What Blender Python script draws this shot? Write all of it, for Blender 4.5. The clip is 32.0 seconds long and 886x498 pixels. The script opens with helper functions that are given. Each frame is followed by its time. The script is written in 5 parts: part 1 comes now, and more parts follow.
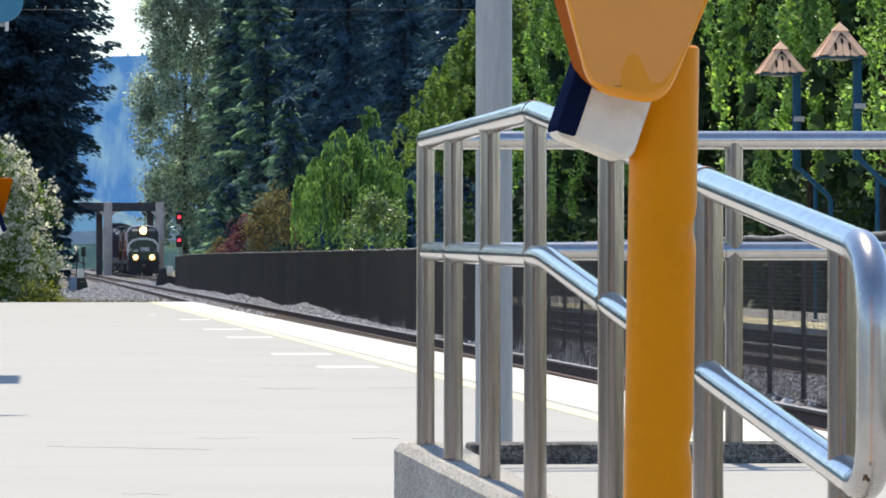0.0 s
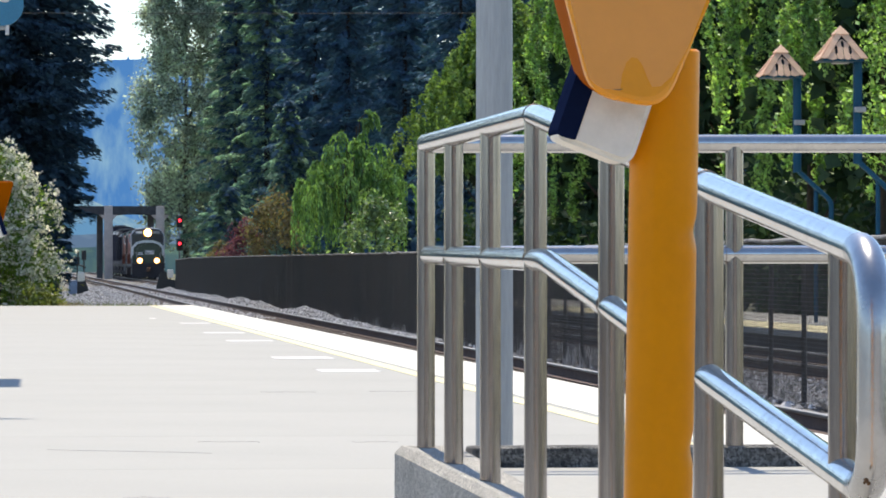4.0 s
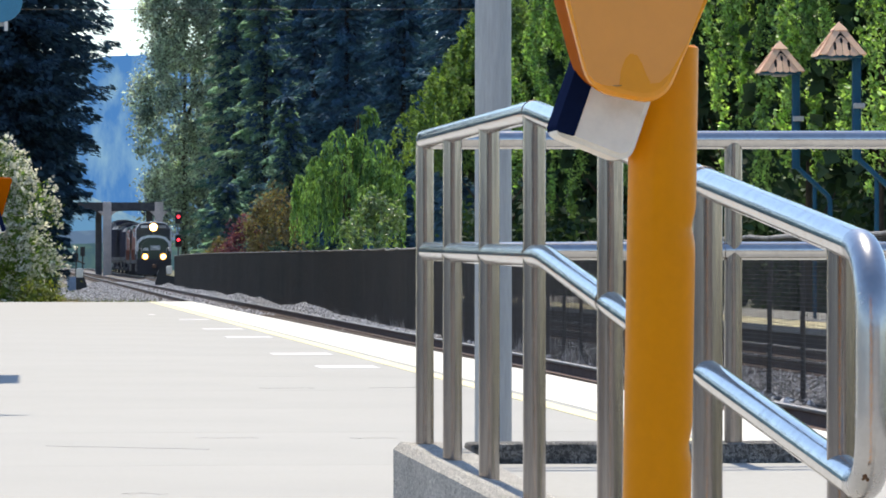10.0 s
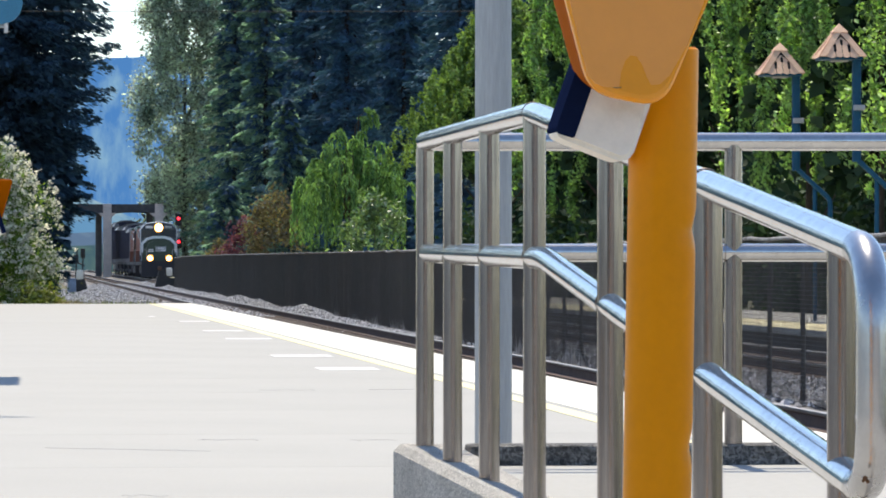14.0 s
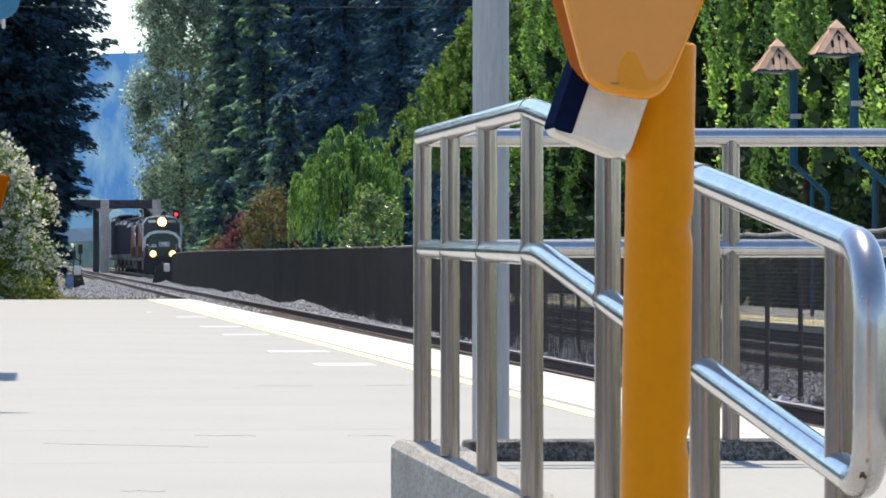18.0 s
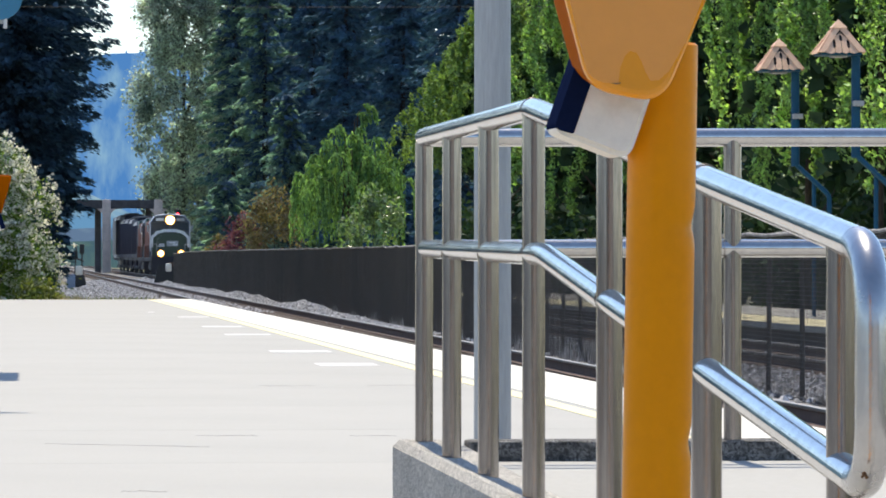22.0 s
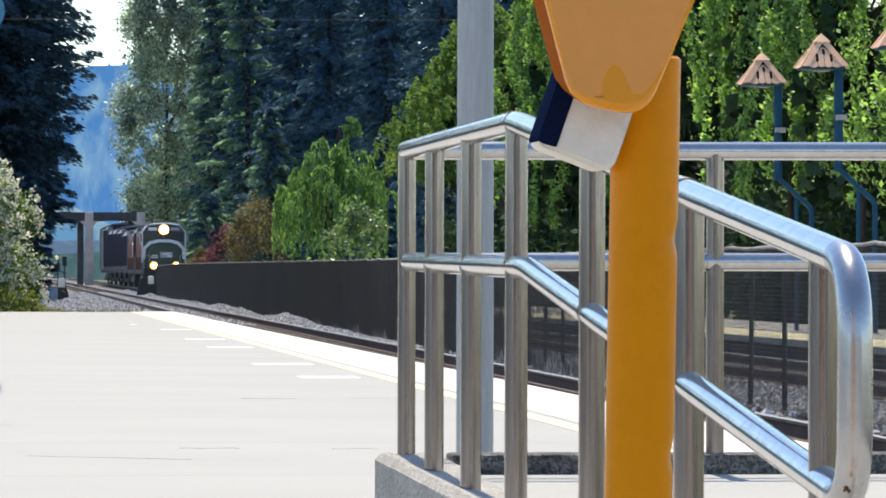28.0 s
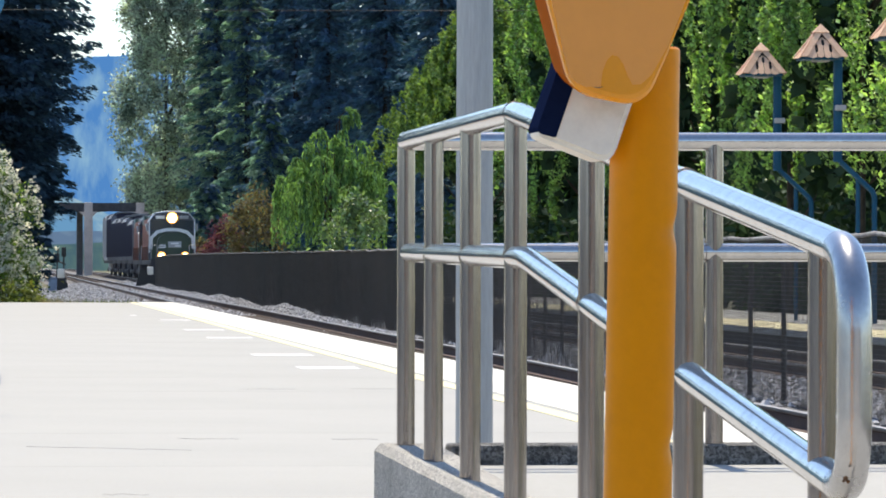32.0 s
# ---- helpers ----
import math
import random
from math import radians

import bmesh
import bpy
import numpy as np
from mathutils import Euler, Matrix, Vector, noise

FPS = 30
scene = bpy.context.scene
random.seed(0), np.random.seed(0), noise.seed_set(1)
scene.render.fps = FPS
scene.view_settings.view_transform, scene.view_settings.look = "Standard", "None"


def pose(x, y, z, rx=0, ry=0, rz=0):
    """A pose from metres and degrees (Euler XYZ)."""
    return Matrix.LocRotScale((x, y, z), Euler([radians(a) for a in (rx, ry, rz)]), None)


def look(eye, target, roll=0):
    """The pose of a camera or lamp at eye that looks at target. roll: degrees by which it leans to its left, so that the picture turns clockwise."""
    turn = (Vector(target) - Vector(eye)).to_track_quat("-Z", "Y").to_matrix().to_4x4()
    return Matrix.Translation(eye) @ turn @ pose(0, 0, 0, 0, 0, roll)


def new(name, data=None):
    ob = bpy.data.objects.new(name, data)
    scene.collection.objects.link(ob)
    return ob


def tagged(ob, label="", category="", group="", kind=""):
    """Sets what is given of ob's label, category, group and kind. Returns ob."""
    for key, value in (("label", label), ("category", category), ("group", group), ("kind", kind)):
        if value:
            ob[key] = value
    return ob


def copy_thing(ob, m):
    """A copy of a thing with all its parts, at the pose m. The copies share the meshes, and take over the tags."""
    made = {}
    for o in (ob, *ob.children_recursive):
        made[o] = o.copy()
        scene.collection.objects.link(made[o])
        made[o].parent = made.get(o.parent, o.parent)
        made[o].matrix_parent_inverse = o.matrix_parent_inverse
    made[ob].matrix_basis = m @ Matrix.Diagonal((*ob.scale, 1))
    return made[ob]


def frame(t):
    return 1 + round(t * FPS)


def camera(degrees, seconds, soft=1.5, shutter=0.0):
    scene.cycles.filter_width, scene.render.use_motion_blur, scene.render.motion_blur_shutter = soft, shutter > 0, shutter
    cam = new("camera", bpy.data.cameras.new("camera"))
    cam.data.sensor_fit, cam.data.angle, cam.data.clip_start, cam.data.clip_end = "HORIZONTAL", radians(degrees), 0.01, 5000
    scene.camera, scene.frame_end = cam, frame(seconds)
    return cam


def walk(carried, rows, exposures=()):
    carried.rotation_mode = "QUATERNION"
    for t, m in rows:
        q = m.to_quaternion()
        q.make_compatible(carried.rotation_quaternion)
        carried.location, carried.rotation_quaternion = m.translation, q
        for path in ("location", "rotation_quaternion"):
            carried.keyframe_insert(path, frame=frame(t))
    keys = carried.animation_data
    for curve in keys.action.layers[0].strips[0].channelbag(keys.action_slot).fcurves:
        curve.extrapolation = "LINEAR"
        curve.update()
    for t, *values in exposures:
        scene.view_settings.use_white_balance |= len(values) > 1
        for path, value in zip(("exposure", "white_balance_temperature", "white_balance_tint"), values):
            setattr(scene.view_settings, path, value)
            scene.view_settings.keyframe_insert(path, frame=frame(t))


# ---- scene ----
EYE = 1.15
cam = camera(11.194, 32.0, soft=1.8)
walk(cam, [
    (0, pose(0, 0, EYE, 90.1598, -0.000, -5.2561)),
    (0.5, pose(0, 0, EYE, 90.1686, -0.000, -5.2628)),
    (1, pose(0, 0, EYE, 90.1686, -0.000, -5.2628)),
    (1.5, pose(0, 0, EYE, 90.1581, -0.000, -5.2527)),
    (2, pose(0, 0, EYE, 90.1570, -0.000, -5.2683)),
    (2.5, pose(0, 0, EYE, 90.1780, -0.000, -5.2519)),
    (3, pose(0, 0, EYE, 90.1786, -0.000, -5.2730)),
    (3.5, pose(0, 0, EYE, 90.2010, -0.000, -5.2502)),
    (5.5, pose(0, 0, EYE, 90.2054, -0.000, -5.2597)),
    (6, pose(0, 0, EYE, 90.2027, -0.000, -5.2643)),
    (6.5, pose(0, 0, EYE, 90.2113, -0.000, -5.2521)),
    (7, pose(0, 0, EYE, 90.2000, -0.000, -5.2615)),
    (7.5, pose(0, 0, EYE, 90.1821, -0.000, -5.2707)),
    (8, pose(0, 0, EYE, 90.1797, -0.000, -5.2730)),
    (8.5, pose(0, 0, EYE, 90.1994, -0.000, -5.2533)),
    (9, pose(0, 0, EYE, 90.1905, -0.000, -5.2527)),
    (9.5, pose(0, 0, EYE, 90.1679, -0.000, -5.2823)),
    (10, pose(0, 0, EYE, 90.1559, -0.000, -5.2658)),
    (10.5, pose(0, 0, EYE, 90.1462, -0.000, -5.2848)),
    (11, pose(0, 0, EYE, 90.1699, -0.000, -5.2688)),
    (11.5, pose(0, 0, EYE, 90.1576, -0.000, -5.2824)),
    (12, pose(0, 0, EYE, 90.1576, -0.000, -5.2641)),
    (12.5, pose(0, 0, EYE, 90.1467, -0.000, -5.2749)),
    (13, pose(0, 0, EYE, 90.1576, -0.000, -5.2635)),
    (13.5, pose(0, 0, EYE, 90.1479, -0.000, -5.2628)),
    (14, pose(0, 0, EYE, 90.1791, -0.000, -5.2642)),
    (14.5, pose(0, 0, EYE, 90.1529, -0.000, -5.2744)),
    (16.5, pose(0, 0, EYE, 90.1467, -0.000, -5.2744)),
    (17, pose(0, 0, EYE, 90.1359, -0.000, -5.2744)),
    (17.5, pose(0, 0, EYE, 90.1138, -0.000, -5.3073)),
    (18, pose(0, 0, EYE, 90.1252, -0.000, -5.2965)),
    (18.5, pose(0, 0, EYE, 90.1176, -0.000, -5.3067)),
    (19, pose(0, 0, EYE, 90.1241, -0.000, -5.2847)),
    (19.5, pose(0, 0, EYE, 90.1359, -0.000, -5.2862)),
    (20, pose(0, 0, EYE, 90.1353, -0.000, -5.2838)),
    (20.5, pose(0, 0, EYE, 90.1246, -0.000, -5.2856)),
    (21, pose(0, 0, EYE, 90.1359, -0.000, -5.2766)),
    (21.5, pose(0, 0, EYE, 90.1246, -0.000, -5.2765)),
    (22, pose(0, 0, EYE, 90.1252, -0.000, -5.2744)),
    (22.5, pose(0, 0, EYE, 90.1086, -0.000, -5.2869)),
    (23, pose(0, 0, EYE, 90.1241, -0.000, -5.2821)),
    (23.5, pose(0, 0, EYE, 90.1374, -0.000, -5.2664)),
    (24, pose(0, 0, EYE, 90.1610, -0.142, -5.3404)),
    (24.5, pose(0, 0, EYE, 90.2115, -0.120, -5.3873)),
    (25, pose(0, 0, EYE, 90.2427, -0.120, -5.4224)),
    (25.5, pose(0, 0, EYE, 90.2235, -0.103, -5.4396)),
    (27.5, pose(0, 0, EYE, 90.2348, -0.114, -5.4834)),
    (28, pose(0, 0, EYE, 90.2910, -0.119, -5.4951)),
    (28.5, pose(0, 0, EYE, 90.2564, -0.117, -5.5033)),
    (29, pose(0, 0, EYE, 90.2029, -0.115, -5.5054)),
    (29.5, pose(0, 0, EYE, 90.1803, -0.115, -5.5033)),
    (30, pose(0, 0, EYE, 90.1630, -0.113, -5.5185)),
    (30.5, pose(0, 0, EYE, 90.1665, -0.107, -5.5050)),
    (31, pose(0, 0, EYE, 90.1803, -0.107, -5.4971)),
    (31.5, pose(0, 0, EYE, 90.1797, -0.109, -5.5104)),
    (32, pose(0, 0, EYE, 90.1713, -0.105, -5.5037)),
], ((0, 0.53), (23.5, 0.53), (25, 0.58), (32, 0.58)))

# ---- light ----
SUN_UP = radians(62)
world = bpy.data.worlds.new("sky")
scene.world = world
world.use_nodes = True
sky = world.node_tree.nodes.new("ShaderNodeTexSky")
sky.sky_type, sky.sun_disc = "NISHITA", False
sky.sun_elevation, sky.sun_rotation = SUN_UP, 0.0
sky.air_density, sky.dust_density, sky.ozone_density = 0.9, 0.2, 3.0
world.node_tree.links.new(sky.outputs[0], world.node_tree.nodes["Background"].inputs[0])
world.node_tree.nodes["Background"].inputs[1].default_value = 0.15
sun = new("sun", bpy.data.lights.new("sun", "SUN"))
sun.data.energy, sun.data.angle, sun.data.color = 3.9, radians(0.53), (1.0, 0.93, 0.80)
sun.matrix_world = look((0, 40, 60), (0, 40 - 60 / math.tan(SUN_UP), 0))
scene.view_settings.use_white_balance = True
scene.view_settings.white_balance_temperature, scene.view_settings.white_balance_tint = 6850, 12

# ---- materials ----


def material(name, c1, c2, scale=4.0, rough=0.6, metal=0.0, bump=0.0, fine=60.0, stain=None, coat=0.0,
             stretch=(1, 1, 1), vary=0.0, thin=0.0, island=0.0, grain_by=0.12, shine=0.5, tint=(1.5, 1.6, 0.6), crisp=0.2):
    """A surface with a mix of two colours at one scale, fine grain and relief at another, and optional stains."""
    m = bpy.data.materials.new(name)
    m.use_nodes = True
    t = m.node_tree
    p = t.nodes["Principled BSDF"]

    def node(kind, **values):
        n = t.nodes.new(kind)
        for key, value in values.items():
            n.inputs[key].default_value = value
        return n

    where = node("ShaderNodeTexCoord")
    mapping = node("ShaderNodeMapping", Scale=stretch)
    t.links.new(where.outputs["Object"], mapping.inputs["Vector"])
    big = node("ShaderNodeTexNoise", Scale=scale, Detail=6.0, Roughness=0.6)
    t.links.new(mapping.outputs[0], big.inputs["Vector"])
    small = node("ShaderNodeTexNoise", Scale=fine, Detail=3.0, Roughness=0.7)
    t.links.new(mapping.outputs[0], small.inputs["Vector"])
    ramp = t.nodes.new("ShaderNodeMapRange")
    ramp.inputs["From Min"].default_value, ramp.inputs["From Max"].default_value = 0.35, 0.65
    t.links.new(big.outputs["Fac"], ramp.inputs["Value"])
    mix = t.nodes.new("ShaderNodeMix")
    mix.data_type = "RGBA"
    mix.inputs["A"].default_value, mix.inputs["B"].default_value = (*c1, 1), (*c2, 1)
    t.links.new(ramp.outputs[0], mix.inputs["Factor"])
    colour = mix.outputs["Result"]
    grain = t.nodes.new("ShaderNodeHueSaturation")
    t.links.new(colour, grain.inputs["Color"])
    value = t.nodes.new("ShaderNodeMapRange")
    value.inputs["From Min"].default_value, value.inputs["From Max"].default_value = 0.5 - crisp, 0.5 + crisp
    value.inputs["To Min"].default_value, value.inputs["To Max"].default_value = 1 - grain_by, 1 + grain_by
    t.links.new(small.outputs["Fac"], value.inputs["Value"])
    last = value.outputs[0]
    for amount, kind, socket in ((vary, "ShaderNodeObjectInfo", "Random"), (island, "ShaderNodeNewGeometry", "Random Per Island")):
        if amount:
            info = t.nodes.new(kind)
            spread = t.nodes.new("ShaderNodeMapRange")
            spread.inputs["To Min"].default_value, spread.inputs["To Max"].default_value = 1 - amount, 1 + amount
            t.links.new(info.outputs[socket], spread.inputs["Value"])
            product = t.nodes.new("ShaderNodeMath")
            product.operation = "MULTIPLY"
            t.links.new(last, product.inputs[0])
            t.links.new(spread.outputs[0], product.inputs[1])
            last = product.outputs[0]
    t.links.new(last, grain.inputs["Value"])
    colour = grain.outputs[0]
    if stain:
        spots = node("ShaderNodeTexNoise", Scale=stain[1], Detail=5.0, Roughness=0.65)
        t.links.new(mapping.outputs[0], spots.inputs["Vector"])
        cut = t.nodes.new("ShaderNodeMapRange")
        cut.inputs["From Min"].default_value, cut.inputs["From Max"].default_value = stain[2], stain[2] + 0.15
        cut.inputs["To Max"].default_value = stain[3]
        t.links.new(spots.outputs["Fac"], cut.inputs["Value"])
        over = t.nodes.new("ShaderNodeMix")
        over.data_type = "RGBA"
        over.inputs["B"].default_value = (*stain[0], 1)
        t.links.new(cut.outputs[0], over.inputs["Factor"])
        t.links.new(colour, over.inputs["A"])
        colour = over.outputs["Result"]
    t.links.new(colour, p.inputs["Base Color"])
    p.inputs["Metallic"].default_value = metal
    p.inputs["Specular IOR Level"].default_value = shine
    p.inputs["Coat Weight"].default_value = coat
    p.inputs["Coat Roughness"].default_value = 0.12
    gloss = t.nodes.new("ShaderNodeMapRange")
    gloss.inputs["To Min"].default_value, gloss.inputs["To Max"].default_value = max(rough - 0.08, 0.03), min(rough + 0.08, 1)
    t.links.new(big.outputs["Fac"], gloss.inputs["Value"])
    t.links.new(gloss.outputs[0], p.inputs["Roughness"])
    if bump:
        b = node("ShaderNodeBump", Strength=1.0, Distance=bump)
        t.links.new(small.outputs["Fac"], b.inputs["Height"])
        t.links.new(b.outputs[0], p.inputs["Normal"])
    if thin:
        clear = t.nodes.new("ShaderNodeBsdfTranslucent")
        warm = t.nodes.new("ShaderNodeMix")
        warm.data_type, warm.blend_type = "RGBA", "MULTIPLY"
        warm.inputs["Factor"].default_value = 1.0
        warm.inputs["B"].default_value = (*tint, 1)
        t.links.new(colour, warm.inputs["A"])
        t.links.new(warm.outputs["Result"], clear.inputs["Color"])
        both = t.nodes.new("ShaderNodeMixShader")
        both.inputs[0].default_value = thin
        t.links.new(p.outputs[0], both.inputs[1])
        t.links.new(clear.outputs[0], both.inputs[2])
        t.links.new(both.outputs[0], t.nodes["Material Output"].inputs[0])
    return m


def glow(name, colour, strength):
    m = bpy.data.materials.new(name)
    m.use_nodes = True
    p = m.node_tree.nodes["Principled BSDF"]
    p.inputs["Base Color"].default_value = (*colour, 1)
    p.inputs["Emission Color"].default_value = (*colour, 1)
    p.inputs["Emission Strength"].default_value = strength
    return m


CONCRETE = material("platform_concrete", (0.383, 0.379, 0.350), (0.365, 0.362, 0.336), 0.35, 0.85, bump=0.002, fine=45,
                    stain=((0.30, 0.29, 0.28), 0.9, 0.64, 0.3), vary=0.015, grain_by=0.06)
JOINT = material("joint_filler", (0.10, 0.10, 0.10), (0.16, 0.15, 0.14), 3, 0.95)
ROUGH_CONCRETE = material("ramp_concrete", (0.54, 0.515, 0.46), (0.43, 0.405, 0.36), 3, 0.9, bump=0.008, fine=190, grain_by=0.6, crisp=0.07, stretch=(1, 1, 0.8),
                          stain=((0.11, 0.11, 0.08), 105, 0.53, 0.9))
STAINED_SHADED_KERB = material("stained_shaded_kerb", (0.26, 0.25, 0.23), (0.15, 0.145, 0.135), 9, 0.9, bump=0.02, fine=110, grain_by=0.6, crisp=0.08,
                            stain=((0.03, 0.03, 0.028), 55, 0.52, 0.95))
TACTILE = material("tactile_yellow", (0.80, 0.77, 0.67), (0.76, 0.73, 0.64), 2, 0.6, bump=0.003, fine=40, vary=0.06)
YELLOW_LINE = material("yellow_paint", (0.82, 0.72, 0.40), (0.77, 0.68, 0.39), 3, 0.6)
WHITE_LINE = material("white_paint", (0.66, 0.65, 0.63), (0.56, 0.55, 0.53), 3, 0.6)
STEEL = material("brushed_steel", (0.64, 0.625, 0.60), (0.55, 0.535, 0.515), 30, 0.12, 1.0, grain_by=0.08, fine=160,
                 stain=((0.26, 0.17, 0.10), 14, 0.68, 0.5))
SATIN_BEND = material("satin_bend_steel", (0.54, 0.535, 0.53), (0.45, 0.445, 0.445), 12, 0.25, 1.0, grain_by=0.06, fine=160, stain=((0.36, 0.27, 0.18), 16, 0.66, 0.4))
POST_STEEL = material("satin_steel", (0.375, 0.348, 0.335), (0.265, 0.244, 0.235), 95, 0.165, 1.0, bump=0.0002, fine=300, grain_by=0.12,
                      stretch=(1, 1, 0.04), stain=((0.25, 0.16, 0.10), 9, 0.68, 0.6))
HOOD_SHEEN = material("hood_sheen_orange", (0.80, 0.315, 0.055), (0.77, 0.30, 0.05), 3, 0.3, fine=60, grain_by=0.02, coat=0.15)
ORANGE = material("orange_paint", (0.80, 0.29, 0.002), (0.77, 0.28, 0.002), 3, 0.24, fine=60, coat=0.25, grain_by=0.02,
                  stain=((0.40, 0.16, 0.02), 55, 0.76, 0.5))
ORANGE_SATIN = material("orange_satin_paint", (0.76, 0.27, 0.0), (0.71, 0.247, 0.0), 3, 0.4, fine=60, grain_by=0.03, shine=0.12, coat=0.1,
                        stain=((0.40, 0.16, 0.02), 55, 0.76, 0.5))
READER_WHITE = material("white_plastic", (0.80, 0.75, 0.66), (0.74, 0.68, 0.58), 6, 0.4, grain_by=0.05, stain=((0.55, 0.46, 0.32), 12, 0.60, 0.5))
NAVY = material("navy_plastic", (0.006, 0.011, 0.034), (0.008, 0.014, 0.042), 10, 0.6, shine=0.0)
ORANGE_SHADED = material("orange_shaded", (0.40, 0.09, 0.0), (0.36, 0.08, 0.0), 4, 0.7, grain_by=0.03, shine=0.03)
BLACK = material("black_rubber", (0.015, 0.015, 0.016), (0.03, 0.03, 0.03), 10, 0.6)
RAIL_SIDE = material("rusted_rail", (0.13, 0.075, 0.05), (0.08, 0.05, 0.04), 6, 0.8, bump=0.002)
RAIL_HEAD = material("polished_rail", (0.32, 0.30, 0.28), (0.24, 0.22, 0.21), 3, 0.4, 1.0)
TIE = material("tie_timber", (0.10, 0.075, 0.055), (0.055, 0.045, 0.04), 5, 0.9, bump=0.006, fine=30, vary=0.25)
BALLAST = material("ballast_stone", (0.20, 0.19, 0.18), (0.11, 0.105, 0.10), 9, 0.95, bump=0.05, fine=16)
DARK_BALLAST = material("dark_ballast", (0.062, 0.05, 0.04), (0.035, 0.03, 0.027), 7, 0.9, bump=0.04, fine=16)
STONE = material("loose_stone", (0.52, 0.505, 0.495), (0.34, 0.33, 0.32), 4, 0.9, island=0.65)
GRASS = material("rough_ground", (0.075, 0.085, 0.03), (0.14, 0.12, 0.06), 0.25, 0.95, bump=0.05, fine=3)
MESH_BLACK = material("black_wire", (0.046, 0.039, 0.035), (0.068, 0.055, 0.047), 0.16, 0.6, stretch=(1, 1, 0.18), fine=1.5, grain_by=0.25)
GALVANISED = material("galvanised_grey", (0.37, 0.38, 0.385), (0.35, 0.36, 0.365), 5, 0.5, 0.2, stretch=(1, 1, 0.1))
TEAL = material("teal_paint", (0.006, 0.075, 0.15), (0.008, 0.065, 0.12), 4, 0.5, shine=0.2)
CEDAR = material("cedar_board", (0.84, 0.54, 0.35), (0.74, 0.45, 0.29), 5, 0.7, bump=0.002, fine=50, vary=0.10)
DARK_BARK = material("dark_bark", (0.03, 0.028, 0.028), (0.018, 0.018, 0.02), 6, 0.95)
BARK = material("bark", (0.09, 0.065, 0.045), (0.05, 0.04, 0.03), 6, 0.95, bump=0.02, fine=25)
PALE_CONCRETE = material("bridge_concrete", (0.72, 0.61, 0.56), (0.60, 0.51, 0.47), 1.2, 0.9, bump=0.01, fine=8)
SHADE_GIRDER = material("bridge_girder_shade", (0.09, 0.09, 0.10), (0.06, 0.06, 0.07), 2, 0.8)
ORANGE_SIDE = material("loco_orange", (0.21, 0.058, 0.032), (0.15, 0.045, 0.03), 1.2, 0.75, stain=((0.05, 0.035, 0.035), 2, 0.58, 0.6))
LOCO_GREEN = material("loco_green", (0.015, 0.045, 0.028), (0.02, 0.05, 0.035), 2, 0.35, coat=0.3)
LOCO_SILVER = material("loco_silver", (0.40, 0.42, 0.44), (0.32, 0.34, 0.36), 2, 0.4)
LOCO_BLACK = material("loco_underframe", (0.026, 0.027, 0.037), (0.04, 0.037, 0.04), 2, 0.8)
CAR_PAINT = material("car_navy", (0.026, 0.026, 0.058), (0.02, 0.02, 0.048), 0.8, 0.6, stain=((0.12, 0.08, 0.06), 1.5, 0.6, 0.5))
CAR_GREY = material("car_roof_grey", (0.22, 0.23, 0.25), (0.16, 0.165, 0.18), 1, 0.6)
DARK_GLASS = material("dark_glass", (0.02, 0.035, 0.06), (0.02, 0.03, 0.05), 1, 0.08)
LAMP_WARM = glow("lamp_warm", (1.0, 0.80, 0.42), 60)
LAMP_AMBER = glow("lamp_amber", (1.0, 0.80, 0.45), 8)
LAMP_HALO = glow("lamp_halo", (1.0, 0.46, 0.09), 2.0)
LAMP_RED = glow("lamp_red", (1.0, 0.03, 0.05), 3)

END_BLUE = material("pale_blue", (0.20, 0.27, 0.38), (0.16, 0.22, 0.33), 8, 0.35)
PLAIN_WALL = material("plain_wall", (0.29, 0.26, 0.235), (0.25, 0.225, 0.205), 0.6, 0.9)
GREY_WALL = material("grey_wall", (0.34, 0.335, 0.33), (0.29, 0.285, 0.28), 0.6, 0.9)
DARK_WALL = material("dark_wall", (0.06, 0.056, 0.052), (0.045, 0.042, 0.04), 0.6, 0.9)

# ---- building blocks ----


def thing(name, m, label, category, group="", kind=""):
    ob = new(name)
    ob.matrix_basis = m
    return tagged(ob, label, category, group, kind)


def finish(name, bm, mat, smooth=True, angle=35):
    data = bpy.data.meshes.new(name)
    if smooth:
        for f in bm.faces:
            f.smooth = True
    bm.to_mesh(data)
    bm.free()
    data.materials.append(mat)
    if smooth:
        data.set_sharp_from_angle(angle=radians(angle))
    return data


def part(name, bm, mat, parent, label="", smooth=True, angle=35):
    ob = new(name, finish(name, bm, mat, smooth, angle))
    ob.parent = parent
    return tagged(ob, label)


def piece(name, data, m, parent):
    ob = new(name, data)
    ob.parent = parent
    ob.matrix_basis = m
    return ob


def box(bm, cx, cy, cz, sx, sy, sz, bevel=0.0, turn=None):
    made = bmesh.ops.create_cube(bm, size=1.0)["verts"]
    m = Matrix.Translation((cx, cy, cz)) @ (turn or Matrix()) @ Matrix.Diagonal((sx, sy, sz, 1))
    bmesh.ops.transform(bm, matrix=m, verts=made)
    if bevel:
        edges = list({e for v in made for e in v.link_edges})
        bmesh.ops.bevel(bm, geom=edges, offset=bevel, segments=2, affect="EDGES", profile=0.6)
    return bm


def block(*a, **k):
    return box(bmesh.new(), *a, **k)


